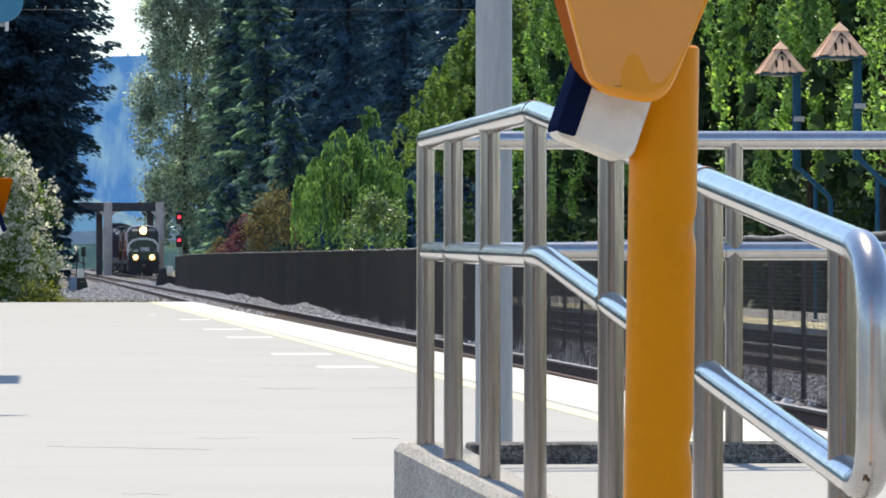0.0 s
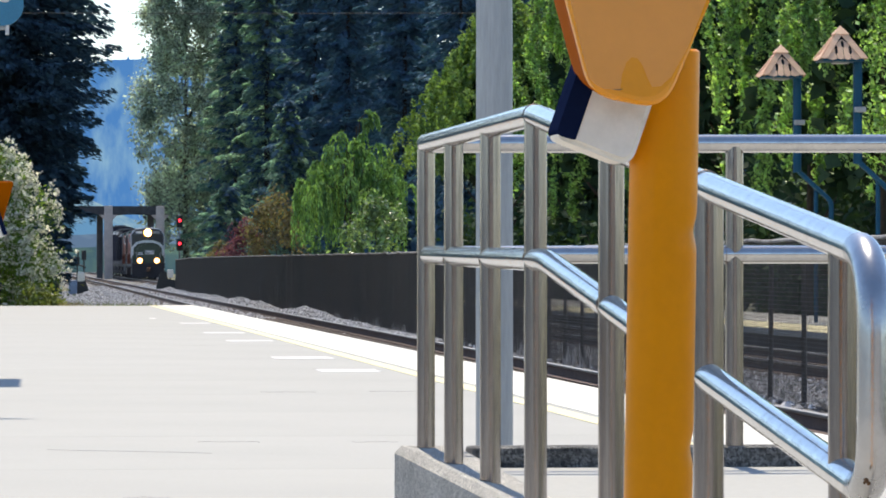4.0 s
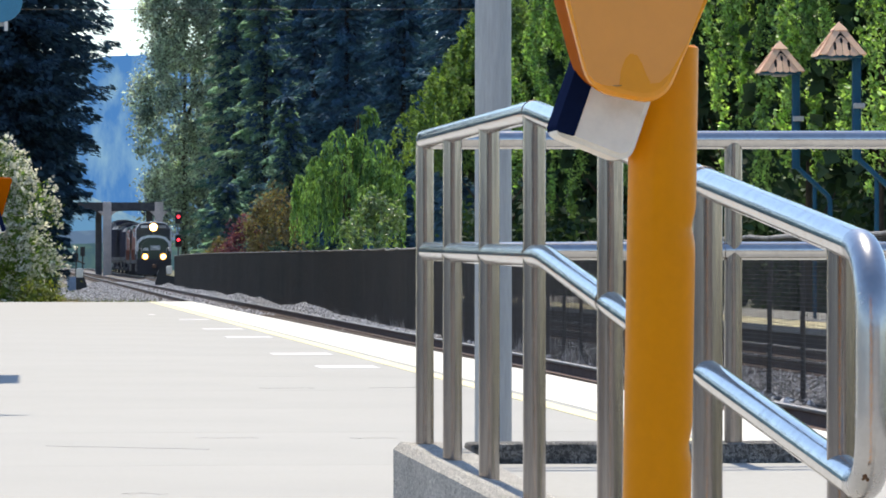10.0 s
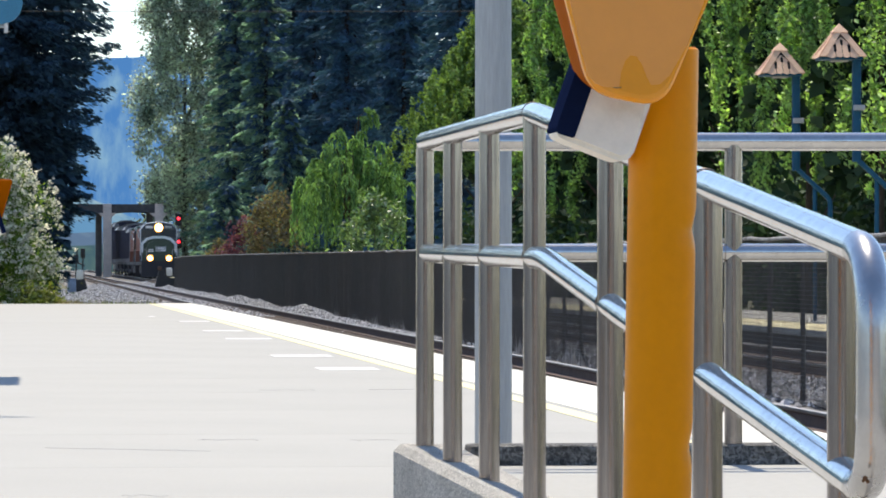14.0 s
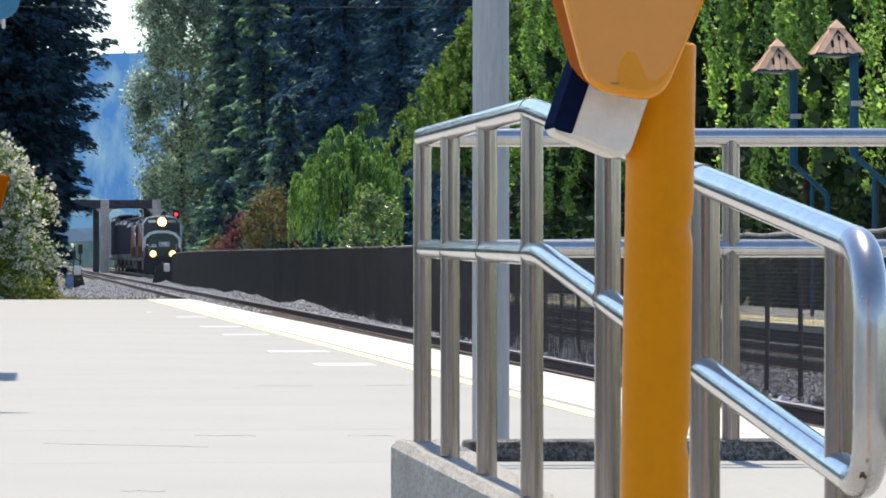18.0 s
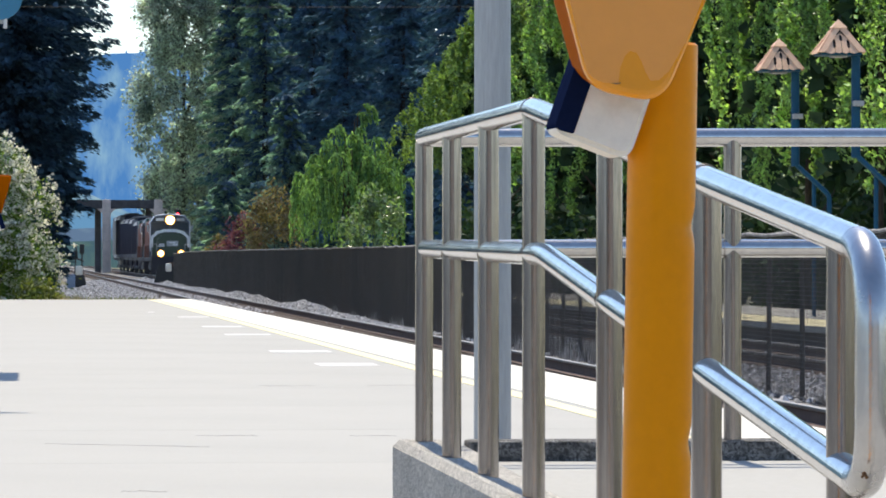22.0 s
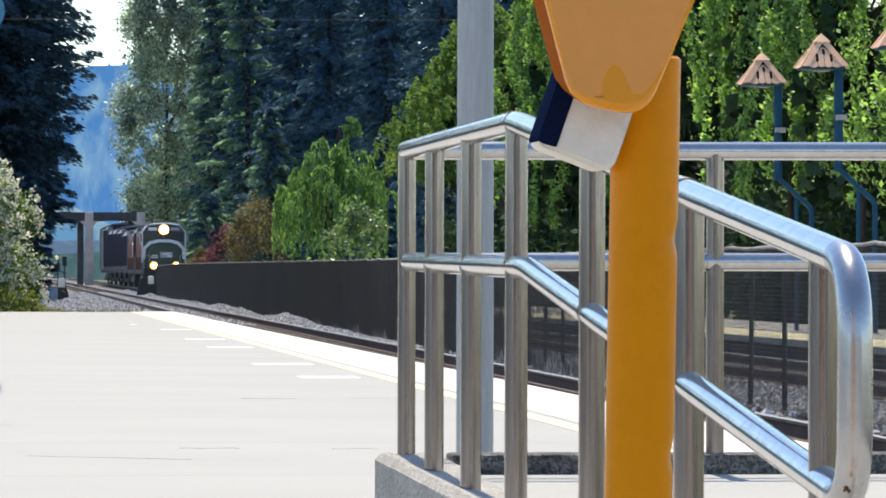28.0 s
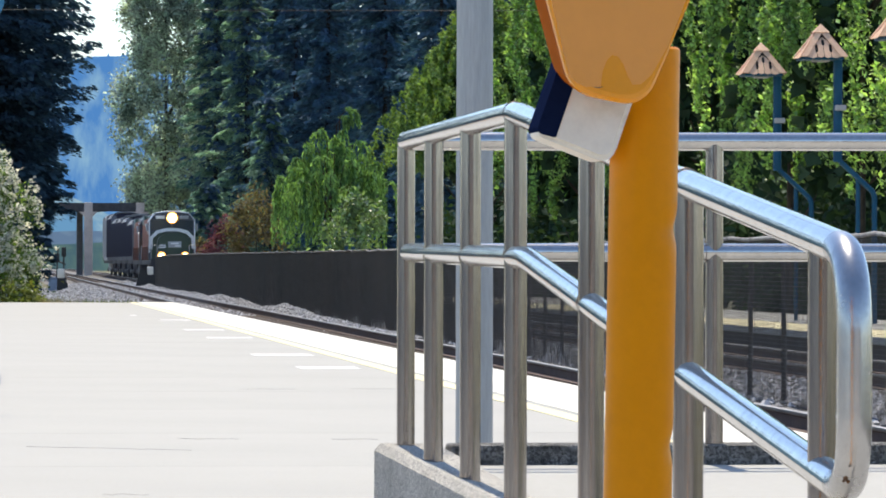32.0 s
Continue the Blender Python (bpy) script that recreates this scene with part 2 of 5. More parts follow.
def tube(bm, points, radius, sides=16, cap=True):
    """A round bar along a line of points; radius may be a list."""
    pts = [Vector(p) for p in points]
    radii = [float(r) for r in radius] if isinstance(radius, (list, tuple)) else [float(radius)] * len(pts)
    rings, side = [], None
    for i, p in enumerate(pts):
        d = (pts[min(i + 1, len(pts) - 1)] - pts[max(i - 1, 0)]).normalized()
        if side is None:
            side = d.orthogonal().normalized()
        side = (side - d * side.dot(d)).normalized()
        up = d.cross(side)
        rings.append([bm.verts.new(p + radii[i] * (math.cos(a) * side + math.sin(a) * up))
                      for a in (2 * math.pi * k / sides for k in range(sides))])
    for a, b in zip(rings, rings[1:]):
        for k in range(sides):
            bm.faces.new((a[k], a[(k + 1) % sides], b[(k + 1) % sides], b[k]))
    if cap:
        bm.faces.new(rings[0][::-1])
        bm.faces.new(rings[-1])
    return bm


def rounded(points, radius, steps=5):
    """A line of points with its inner corners rounded."""
    pts = [Vector(p) for p in points]
    out = [pts[0]]
    for a, b, c in zip(pts, pts[1:], pts[2:]):
        r = min(radius, (a - b).length * 0.49, (c - b).length * 0.49)
        p, q = b + (a - b).normalized() * r, b + (c - b).normalized() * r
        for k in range(steps + 1):
            s = k / steps
            out.append((1 - s) ** 2 * p + 2 * s * (1 - s) * b + s * s * q)
    return out + [pts[-1]]


def slab(bm, outline, depth, axis="y"):
    """An outline in x and z (or x and y, or y and z) given depth along the third axis."""
    put = {"y": lambda u, v, w: (u, w, v), "z": lambda u, v, w: (u, v, w), "x": lambda u, v, w: (w, u, v)}[axis]
    near = [bm.verts.new(put(u, v, depth[0])) for u, v in outline]
    far = [bm.verts.new(put(u, v, depth[1])) for u, v in outline]
    n = len(outline)
    bm.faces.new(near)
    bm.faces.new(far[::-1])
    for k in range(n):
        bm.faces.new((near[k], near[(k + 1) % n], far[(k + 1) % n], far[k]))
    bmesh.ops.recalc_face_normals(bm, faces=bm.faces)
    return bm


def raw(name, verts, faces, mat):
    data = bpy.data.meshes.new(name)
    data.from_pydata(verts, [], faces)
    data.materials.append(mat)
    return data


# ---- ground, platform, tracks ----
NEAR_TRACK, FAR_TRACK, FAR_EDGE, FENCE = 6.42, 11.3, 13.45, 8.9

bm = bmesh.new()
slab(bm, [(-3000, -3000), (3000, -3000), (3000, 4000), (-3000, 4000)], (-1.2, -0.75), "z")
ground = new("ground", finish("ground", bm, GRASS, False))
tagged(ground, "rough dry grass and earth around the railway", "ground", kind="structure")

# ballast under both tracks, with an uneven shoulder along the fence
LINES = [(3.2, -0.75), (4.2, -0.52), (4.9, -0.42), (5.3, -0.40), (6.1, -0.41), (7.22, -0.41), (7.9, -0.40), (8.3, -0.47), (8.75, -0.50), (9.2, -0.5),
         (9.9, -0.42), (12.7, -0.40), (13.2, -0.45), (13.7, -0.48), (14.8, -0.55), (16.5, -0.8)]


def mound(x, y):
    return 0.25 * min(1.0, max(0.0, (y - 92) / 25)) * max(0, 1 - abs(x - 8.45) / 0.75) * max(0.1, 0.8 + 0.7 * noise.noise((x * 0.5, y * 0.07, 1)) + 0.35 * noise.noise((x, y * 0.33, 6)))


ys = [-30 + 0.45 * i for i in range(800)] + [330 + 4 * i for i in range(180)]
verts, faces = [], []
for j, y in enumerate(ys):
    for x, z in LINES:
        bulge = mound(x, y)
        verts.append((x, y, z + bulge + 0.035 * noise.noise((x * 3, y * 2.2, 4))))
n = len(LINES)
for j in range(len(ys) - 1):
    for i in range(n - 1):
        a = j * n + i
        faces.append((a, a + 1, a + n + 1, a + n))
bed = new("ballast", raw("ballast", verts, faces, BALLAST))
bed.data.materials.append(DARK_BALLAST)  # a darker strip between the near rails, up to y = 122
strip = [p[0] for p in LINES].index(6.1)
for j in range(sum(1 for y in ys if y < 122)):
    bed.data.polygons[j * (n - 1) + strip].material_index = 1
tagged(bed, "grey crushed stone ballast heaped along the tracks", "ballast", kind="structure")


def stones(name, count, xs, ys_range, seed, label, big=1.0):
    rnd = np.random.default_rng(seed)
    shape = np.array([(1, 0, 0), (-0.9, 0.1, 0), (0, 1, 0.1), (0.1, -1, 0), (0, 0, 0.9), (0, 0.1, -0.8)])
    tris = np.array([(0, 2, 4), (2, 1, 4), (1, 3, 4), (3, 0, 4), (2, 0, 5), (1, 2, 5), (3, 1, 5), (0, 3, 5)])
    y = ys_range[0] * (ys_range[1] / ys_range[0]) ** rnd.random(count)
    x = rnd.choice(np.array(xs), count) + rnd.normal(0, 0.22, count)
    lx, lz = np.array([p[0] for p in LINES]), np.array([p[1] for p in LINES])
    z = np.maximum(np.interp(x, lx, lz), -0.74)
    lift = np.array([mound(a, b) for a, b in zip(x, y)])
    size = big * rnd.uniform(0.02, 0.055, (count, 1, 1)) * rnd.uniform(0.6, 1.2, (count, 1, 3))
    spin = rnd.uniform(0, 6.28, count)
    v = shape[None] * size
    c, s = np.cos(spin)[:, None], np.sin(spin)[:, None]
    v = np.stack((v[..., 0] * c - v[..., 1] * s, v[..., 0] * s + v[..., 1] * c, v[..., 2]), axis=2)
    v += np.stack((x, y, z + lift + 0.02), axis=1)[:, None]
    f = (tris[None] + 6 * np.arange(count)[:, None, None]).reshape(-1, 3)
    ob = new(name, raw(name, v.reshape(-1, 3).tolist(), f.tolist(), STONE))
    return tagged(ob, label, "gravel", kind="stuff")


stones("loose_gravel", 16000, (7.7, 8.0, 8.2, 8.3, 8.45, 8.6, 8.7), (96, 330), 3, "loose grey crushed stone along the fence")
stones("trackside_gravel", 9000, (2.2, 3.0, 3.8, 4.5, 5.2, 5.9, 6.4, 7.0), (128.8, 330), 8, "pale grey crushed stone around the near track", 1.3)
stones("far_gravel", 10000, (9.2, 9.5, 9.8, 10.2, 11.3, 12.9), (42, 100), 4, "loose grey crushed stone around the far track", 1.25)


def railway(name, x, first, last, label):
    track = thing(name, pose(x, 0, 0), label, "railway track", kind="structure")
    profile = [(-0.07, -0.38), (0.07, -0.38), (0.07, -0.365), (0.012, -0.345), (0.012, -0.245), (0.036, -0.235), (-0.036, -0.235),
               (-0.012, -0.245), (-0.012, -0.345), (-0.07, -0.365)]
    for s in (-0.753, 0.753):
        rail = part("rail", slab(bmesh.new(), [(s + u, v) for u, v in profile], (first, last)), RAIL_SIDE, track, smooth=False)
        part("rail_head", block(s, (first + last) / 2, -0.2175, 0.072, last - first, 0.036, 0.008), RAIL_HEAD, rail, "polished rail head")
    one = finish("tie", block(0, 0, -0.472, 2.6, 0.23, 0.18, 0.012), TIE, False)
    for i in range(220):
        piece("tie", one, pose(0, 30 + 0.56 * i, 0.0, 0, 0, random.uniform(-0.6, 0.6)), track)
    corners = [(-1.3, -0.115, -0.53), (1.3, -0.115, -0.53), (1.3, 0.115, -0.53), (-1.3, 0.115, -0.53),
               (-1.3, -0.115, -0.385), (1.3, -0.115, -0.385), (1.3, 0.115, -0.385), (-1.3, 0.115, -0.385)]
    quads = [(4, 5, 6, 7), (0, 1, 5, 4), (1, 2, 6, 5), (2, 3, 7, 6), (3, 0, 4, 7)]
    v, f = [], []
    for y in [30 - 0.56 * i for i in range(1, 60)] + [153.2 + 0.56 * i for i in range(800)]:
        k = len(v)
        v += [(a, b + y, c) for a, b, c in corners]
        f += [tuple(k + q for q in face) for face in quads]
    rest = new("distant_ties", raw("distant_ties", v, f, TIE))
    rest.parent = track
    tagged(rest, kind="stuff")
    return track


railway("track_1", NEAR_TRACK, -30, 900, "railway track with rusty rails on timber ties")
railway("track_2", FAR_TRACK, -30, 900, "far railway track with rusty rails beyond the fence")

# near platform: a base, slabs with open joints, tactile edge and painted lines; its edge closes in on the track a little
LENGTH, SKEW = 4.9, 0.384


def edge_at(y):
    return 5.555 - 0.0067 * y


platform = thing("platform", pose(0, 0, 0), "pale sunlit concrete station platform with a yellow edge", "platform", kind="structure")
part("platform_base", slab(bmesh.new(), [(-20.2, -40), (edge_at(-40) - 0.03, -40), (edge_at(128.4) - 0.03, 128.4), (-20.2, 128.4)], (-0.74, -0.14), "z"), JOINT, platform,
     "dark joint filler between slabs", smooth=False)
for i, x0 in enumerate((-20.0, -13.9, -7.8, -1.7)):
    wide = (6.0 if i == 3 else 6.09)
    one = finish("slab", block(wide / 2, LENGTH / 2 - 0.008, -0.075, wide, LENGTH - 0.016, 0.15, 0.012), CONCRETE, False)
    for j in range(34):
        piece("slab", one, pose(x0, -38.2 + LENGTH * j, random.uniform(-0.0004, 0.0004)), platform)
one = finish("edge_slab", block(-0.6, LENGTH / 2 - 0.008, -0.079, 1.2, LENGTH - 0.016, 0.15, 0.003), CONCRETE, False)
for j in range(34):
    y = -38.2 + LENGTH * j
    piece("edge_slab", one, pose(edge_at(y), y, 0.0055, 0, 0, SKEW), platform)
# unseen walls, added to give the steel posts bands to reflect
for name, x0, x1, mat, label in (("wall_behind_1", -3.5, 14.0, PLAIN_WALL, "unseen tan wall behind the viewpoint, added for reflections"), ("wall_behind_2", -16.2, -3.5, DARK_WALL, "unseen dark brown wall behind the viewpoint, added for reflections")):
    wall = new(name, finish(name, block((x0 + x1) / 2, -16, 1.6, x1 - x0 - 0.004, 0.3, 4.7), mat, False))
    tagged(wall, label, "wall", kind="structure")
# one more unseen wall, added for the left of the posts' reflections
wall = new("wall_beside", finish("wall_beside", block(-16, 6.1, 0.575, 0.3, 43.8, 2.65), GREY_WALL, False))
tagged(wall, "low unseen grey wall beside the viewpoint, added for reflections", "wall", kind="structure")


def tactile_tile():
    bm = block(-0.495, 0.305, 0.004, 0.99, 0.604, 0.016, 0.003)
    for a in range(12):
        for b in range(8):
            bmesh.ops.create_cone(bm, cap_ends=False, segments=4, radius1=0.014, radius2=0.003, depth=0.006,
                                  matrix=Matrix.Translation((-0.91 + 0.075 * a, 0.04 + 0.075 * b, 0.0145)))
    return finish("tactile_tile", bm, TACTILE, False)


one = tactile_tile()
for j in range(165):
    y = 28 + 0.61 * j
    piece("tactile_tile", one, pose(edge_at(y) - 0.01, y, -0.003, 0, 0, SKEW), platform)
one = finish("yellow_line", block(-1.165, 2.45, 0.003, 0.17, 4.88, 0.004), YELLOW_LINE, False)
for j in range(21):
    y = 25.5 + LENGTH * j
    piece("yellow_line", one, pose(edge_at(y), y, 0.0, 0, 0, SKEW), platform)
for y, x0, x1 in ((49.1, 3.15, 3.80), (56.0, 3.02, 3.76), (68.6, 3.01, 3.70), (76.7, 2.98, 3.66), (89.4, 3.0, 3.6), (97.6, 2.62, 2.76)):
    part("white_mark", block((x0 + x1) / 2, y, 0.0012, x1 - x0, 1.2, 0.003), WHITE_LINE, platform, "white painted boarding mark", smooth=False)

CRACK = material("crack_dirt", (0.33, 0.32, 0.31), (0.37, 0.36, 0.345), 3, 0.95)
# short open cracks and lifted joints in the slabs
for y, x0, x1, wide, tilt in ((29.4, 1.1, 1.5, 0.025, -0.1), (29.3, 2.1, 2.4, 0.015, 0), (27.95, 0.12, 1.12, 0.022, -0.6), (40.9, 2.1, 2.6, 0.035, 0), (41.0, 3.1, 3.6, 0.04, 0), (22.4, 0.47, 0.70, 0.02, 0)):
    rim = [(x0 + (x1 - x0) * k / 10, y + tilt * (k - 5) / 10 + 0.12 * noise.noise((x0 + k * 0.7, y, 0)) + wide * 0.5 * math.sin(math.pi * k / 10)) for k in range(11)]
    back = [(u, v - wide * math.sin(math.pi * k / 10) * (0.45 + 0.45 * noise.noise((k * 1.3, y, 3))) - 0.006) for k, (u, v) in enumerate(rim)]
    part("crack", slab(bmesh.new(), rim + back[::-1], (-0.02, 0.0016), "z"), CRACK, platform, "thin dark crack in the concrete", smooth=False)

# the platform on the other side
other = thing("far_platform", pose(0, 0, 0), "concrete platform across the tracks with a yellow edge", "platform", kind="structure")
# front of the far platform, its shade put into a near-black colour
part("platform_base", block(FAR_EDGE + 2.16, 75, -0.42, 4.08, 149.9, 0.6), DARK_WALL, other, "platform wall with its shade in the dark colour", smooth=False)
part("platform_top", block(FAR_EDGE + 2.1, 75, -0.06, 4.2, 150, 0.12, 0.01), CONCRETE, other, smooth=False)
# yellow edge, widened so its paint also gives the platform's sunlit strip
part("yellow_line", block(FAR_EDGE + 0.72, 75, 0.003, 1.4, 150, 0.006), YELLOW_LINE, other, smooth=False)

# ---- fence between the tracks ----
fence = thing("fence", pose(FENCE, 0, 0), "black wire mesh fence between the tracks", "fence")
FENCE_END, FENCE_START = 273.5, -20.0
verts, faces = [], []


def bar(x0, x1, y0, y1, z0, z1):
    k = len(verts)
    verts.extend([(x0, y0, z0), (x1, y0, z0), (x1, y1, z0), (x0, y1, z0), (x0, y0, z1), (x1, y0, z1), (x1, y1, z1), (x0, y1, z1)])
    faces.extend(tuple(k + q for q in f) for f in ((0, 1, 5, 4), (1, 2, 6, 5), (2, 3, 7, 6), (3, 0, 4, 7), (4, 5, 6, 7)))


def fence_top(y):
    """The top line climbs slowly with the ground towards its far end."""
    s = min(max((y - 100) / 130, 0.0), 1.0)
    e = min(max((y - 250) / 20, 0.0), 1.0)
    return 1.44 - 0.06 * e * e * (3 - 2 * e) + 0.09 * s * s * (3 - 2 * s)


y = FENCE_START
while y < FENCE_END:
    bar(-0.0025, 0.0025, y, y + (0.003 if y < 85 else 0.005), -0.58, fence_top(y))
    y += 0.052 if y < 85 else random.uniform(0.034, 0.07)
mesh = new("upright_wire_mesh", raw("upright_wire_mesh", verts, faces, MESH_BLACK))
mesh.parent = fence
tagged(mesh, kind="stuff")
verts, faces = [], []
for k in range(39):
    for y in range(16):
        ends = [FENCE_START + (FENCE_END - FENCE_START) * q / 16 for q in (y, y + 1)]
        bar(-0.008, -0.0026, ends[0], ends[1], 0, 0)
        for i, e in ((-8, 0), (-7, 0), (-6, 1), (-5, 1), (-4, 0), (-3, 0), (-2, 1), (-1, 1)):
            z = -0.56 + (fence_top(ends[e]) + 0.55) * k / 38.6
            verts[i] = (verts[i][0], verts[i][1], z + (0.0032 if i > -5 else 0))
mesh = new("cross_wire_mesh", raw("cross_wire_mesh", verts, faces, MESH_BLACK))
mesh.parent = fence
tagged(mesh, kind="stuff")
one = finish("post", tube(bmesh.new(), [(0.04, 0, -0.9), (0.04, 0, 1.0)], 0.03, 8), MESH_BLACK)
count = int((FENCE_END - FENCE_START) / 2.33) + 1
for j in range(count):
    y = 51.67 + 2.33 * (j - 30)
    piece("post", one, pose(0, y, fence_top(y) - 0.98, random.uniform(-0.4, 0.4), random.uniform(-0.5, 0.5)), fence)
TOP_RAIL = material("dusty_fence_rail", (0.30, 0.285, 0.27), (0.17, 0.16, 0.15), 1.2, 0.7, stretch=(1, 1, 1), fine=5, grain_by=0.5)
WORN_RAIL = material("worn_fence_rail", (0.14, 0.125, 0.115), (0.07, 0.062, 0.058), 0.5, 0.7, fine=3, grain_by=0.6)
for first, last, mat in ((FENCE_START, 112.0, TOP_RAIL), (112.0, FENCE_END, WORN_RAIL)):
    run = [first + (last - first) * k / 200 for k in range(201)]
    part("top_rail", tube(bmesh.new(), [(0.0, y, fence_top(y) + 0.035 * noise.noise((y * 0.75, 0, 0))) for y in run], 0.024, 8), mat, fence, "dusty weathered top rail")
marker = thing("fence_end_marker", pose(FENCE - 0.22, 276.5, -0.5), "black trackside case with a small white marker by the fence end", "marker")
part("stake", tube(bmesh.new(), [(0, 0, -0.3), (0, 0, 0.95)], 0.03, 8), BLACK, marker)
part("case", slab(bmesh.new(), [(-1.0, -0.3), (-0.80, 0.55), (-0.62, 1.2), (-0.26, 1.26), (-0.15, 0.8), (0.36, 0.72), (0.36, -0.3)], (-0.2, 0.2)), BLACK, marker, "black equipment case", smooth=False)
part("cap", block(0, -0.1, 1.12, 0.36, 0.34, 0.5, 0.08), READER_WHITE, marker, "rounded white cap")

# ---- raised boarding ramp with its steel railing ----
RAIL_X, BACK_Y, BEND_Y, FOOT_Y = 1.09, 12.373, 9.682, 1.9
CURB, DECK = 0.65, 0.595
DROP = 0.0755  # fall of the ramp for each metre


def fall(y):
    return max(0.0, BEND_Y - y) * DROP


ramp = thing("boarding_ramp", pose(0, 0, 0), "raised weathered concrete boarding ramp with a low kerb", "ramp", kind="structure")
side = [(FOOT_Y, 0.0), (12.48, 0.0), (12.48, DECK), (BEND_Y, DECK), (FOOT_Y, max(0.02, DECK - fall(FOOT_Y)))]
part("deck", slab(bmesh.new(), side, (1.02, 2.75), "x"), CONCRETE, ramp, smooth=False)
part("landing", block(3.6, 11.1, DECK / 2, 1.69, 2.76, DECK), CONCRETE, ramp, smooth=False)
bm = slab(bmesh.new(), [(FOOT_Y, 0.004), (12.5, 0.004), (12.5, CURB), (BEND_Y, CURB), (FOOT_Y, max(0.05, CURB - fall(FOOT_Y)))], (1.012, 1.2), "x")
for v in bm.verts:  # its top leans inwards more and more towards the ramp's foot
    if v.co.x > 1.1 and v.co.z > 0.03:
        v.co.z -= 0.036 * min(1.0, max(0.0, (12.5 - v.co.y) / (12.5 - BEND_Y)))
bmesh.ops.bevel(bm, geom=list(bm.edges), offset=0.02, segments=1, affect="EDGES")
part("side_kerb", bm, ROUGH_CONCRETE, ramp, "chamfered rough concrete kerb with dark stains", smooth=False)
# back kerb: stains over a base coloured dark for its shaded front
bm = block(2.83, 12.405, (CURB + DECK) / 2 - 0.05, 3.24, 0.18, CURB - DECK + 0.1, 0.012)
part("back_kerb", bm, STAINED_SHADED_KERB, ramp, "stained rough concrete kerb, its front's shade in the dark colour")

railing = thing("ramp_railing", pose(RAIL_X, 0, 0), "two-rail stainless steel railing along the ramp", "railing")
R = 0.0252
TOPZ, MIDZ = 1.476, 1.178
line = rounded([(2.9, BACK_Y, TOPZ + 0.016), (-0.008, BACK_Y, TOPZ + 0.007), (0.0, BEND_Y, TOPZ - 0.003),
                (0.0, 5.765, TOPZ - 0.003 - (BEND_Y - 5.72) * 0.0785),
                (0.0, 5.765, MIDZ - 0.005 - (BEND_Y - 5.72) * 0.0815), (0.0, BEND_Y - 0.2, MIDZ - 0.018),
                (0.0, BACK_Y, MIDZ), (2.9, BACK_Y, MIDZ + 0.003)], 0.105, 10)
bend = [k for k, p in enumerate(line) if p.y < 5.95]
for name, run, mat, label in (("handrail", line[:bend[0] + 1], STEEL, "shiny rounded upper steel handrail"), ("lower_rail", line[bend[-1]:], STEEL, "shiny rounded lower steel rail"),
                              ("looped_end", line[bend[0]:bend[-1] + 1], SATIN_BEND, "smooth satin steel looped end of the handrail")):
    part(name, tube(bmesh.new(), run, [R - 0.0022 * min(1, max(0, (BEND_Y - p.y) / 3.9)) for p in run], 32, cap=False), mat, railing, label)
for y in (12.373, 11.563, 10.637, 9.682, 8.413, 7.198, 6.0):
    foot = CURB - fall(y) - 0.02
    top = TOPZ - 0.006 - fall(y) * 1.04
    post = part("post", tube(bmesh.new(), [(0, y, foot), (0, y, top)], R * (0.985 if y > 7 else 0.76), 20), POST_STEEL, railing, "dull satin steel post")
for x in (0.856, 1.712, 2.568):
    part("post", tube(bmesh.new(), [(x, BACK_Y, CURB - 0.03), (x, BACK_Y, TOPZ)], R * 0.985, 20), POST_STEEL, railing, "dull satin steel post")

RUST = material("rust_spot", (0.10, 0.045, 0.018), (0.16, 0.08, 0.03), 90, 0.9)
for u, v, w, size in ((-0.015, 5.7455, 0.873, 0.0034), (-0.012, 5.7435, 0.869, 0.0026), (-0.017, 5.7485, 0.8695, 0.002)):
    bm = bmesh.new()
    bmesh.ops.create_icosphere(bm, subdivisions=2, radius=size, matrix=Matrix.Translation((u, v, w)))
    for q in bm.verts:
        q.co += 0.3 * size * Vector((noise.noise(q.co * 400), noise.noise(q.co * 350), noise.noise(q.co * 420)))
    part("rust_spot", bm, RUST, railing, "dark brown rust spot")
WELD = material("weld_bead", (0.20, 0.17, 0.15), (0.12, 0.10, 0.09), 60, 0.45, 1.0)


def bead(at, across, radius):
    """A thin bead of weld around a rail, standing at right angles to its run."""
    run = Vector(across).normalized()
    side = run.orthogonal().normalized()
    up = run.cross(side)
    ring = [Vector(at) + radius * (math.cos(a) * side + math.sin(a) * up) for a in (2 * math.pi * q / 20 for q in range(21))]
    return tube(bmesh.new(), ring, 0.0011, 6)


for y in (11.563, 10.637, 9.682, 8.413, 7.198):
    for z, slope, bend in ((TOPZ - 0.003, 0.0785, BEND_Y), (MIDZ - 0.014, 0.083, BEND_Y - 0.2)):
        drop = max(0.0, bend - y) * slope
        part("weld", bead((0, y + R, z - drop), (0, 1, slope if y < BEND_Y else 0), R - 0.0002), WELD, railing, "thin dull weld bead")
for x in (0.856, 1.712, 2.568):
    part("weld", bead((x - R, BACK_Y, MIDZ), (1, 0, 0), R - 0.0002), WELD, railing, "thin dull weld bead")

# ---- card reader stands ----


def rounded_outline(corners, radius, steps=6):
    pts = [Vector((u, v)) for u, v in corners]
    out = []
    for a, b, c, r in zip(pts[-1:] + pts[:-1], pts, pts[1:] + pts[:1], radius):
        p, q = b + (a - b).normalized() * r, b + (c - b).normalized() * r
        for k in range(steps + 1):
            s = k / steps
            w = (1 - s) ** 2 * p + 2 * s * (1 - s) * b + s * s * q
            out.append((w.x, w.y))
    return out


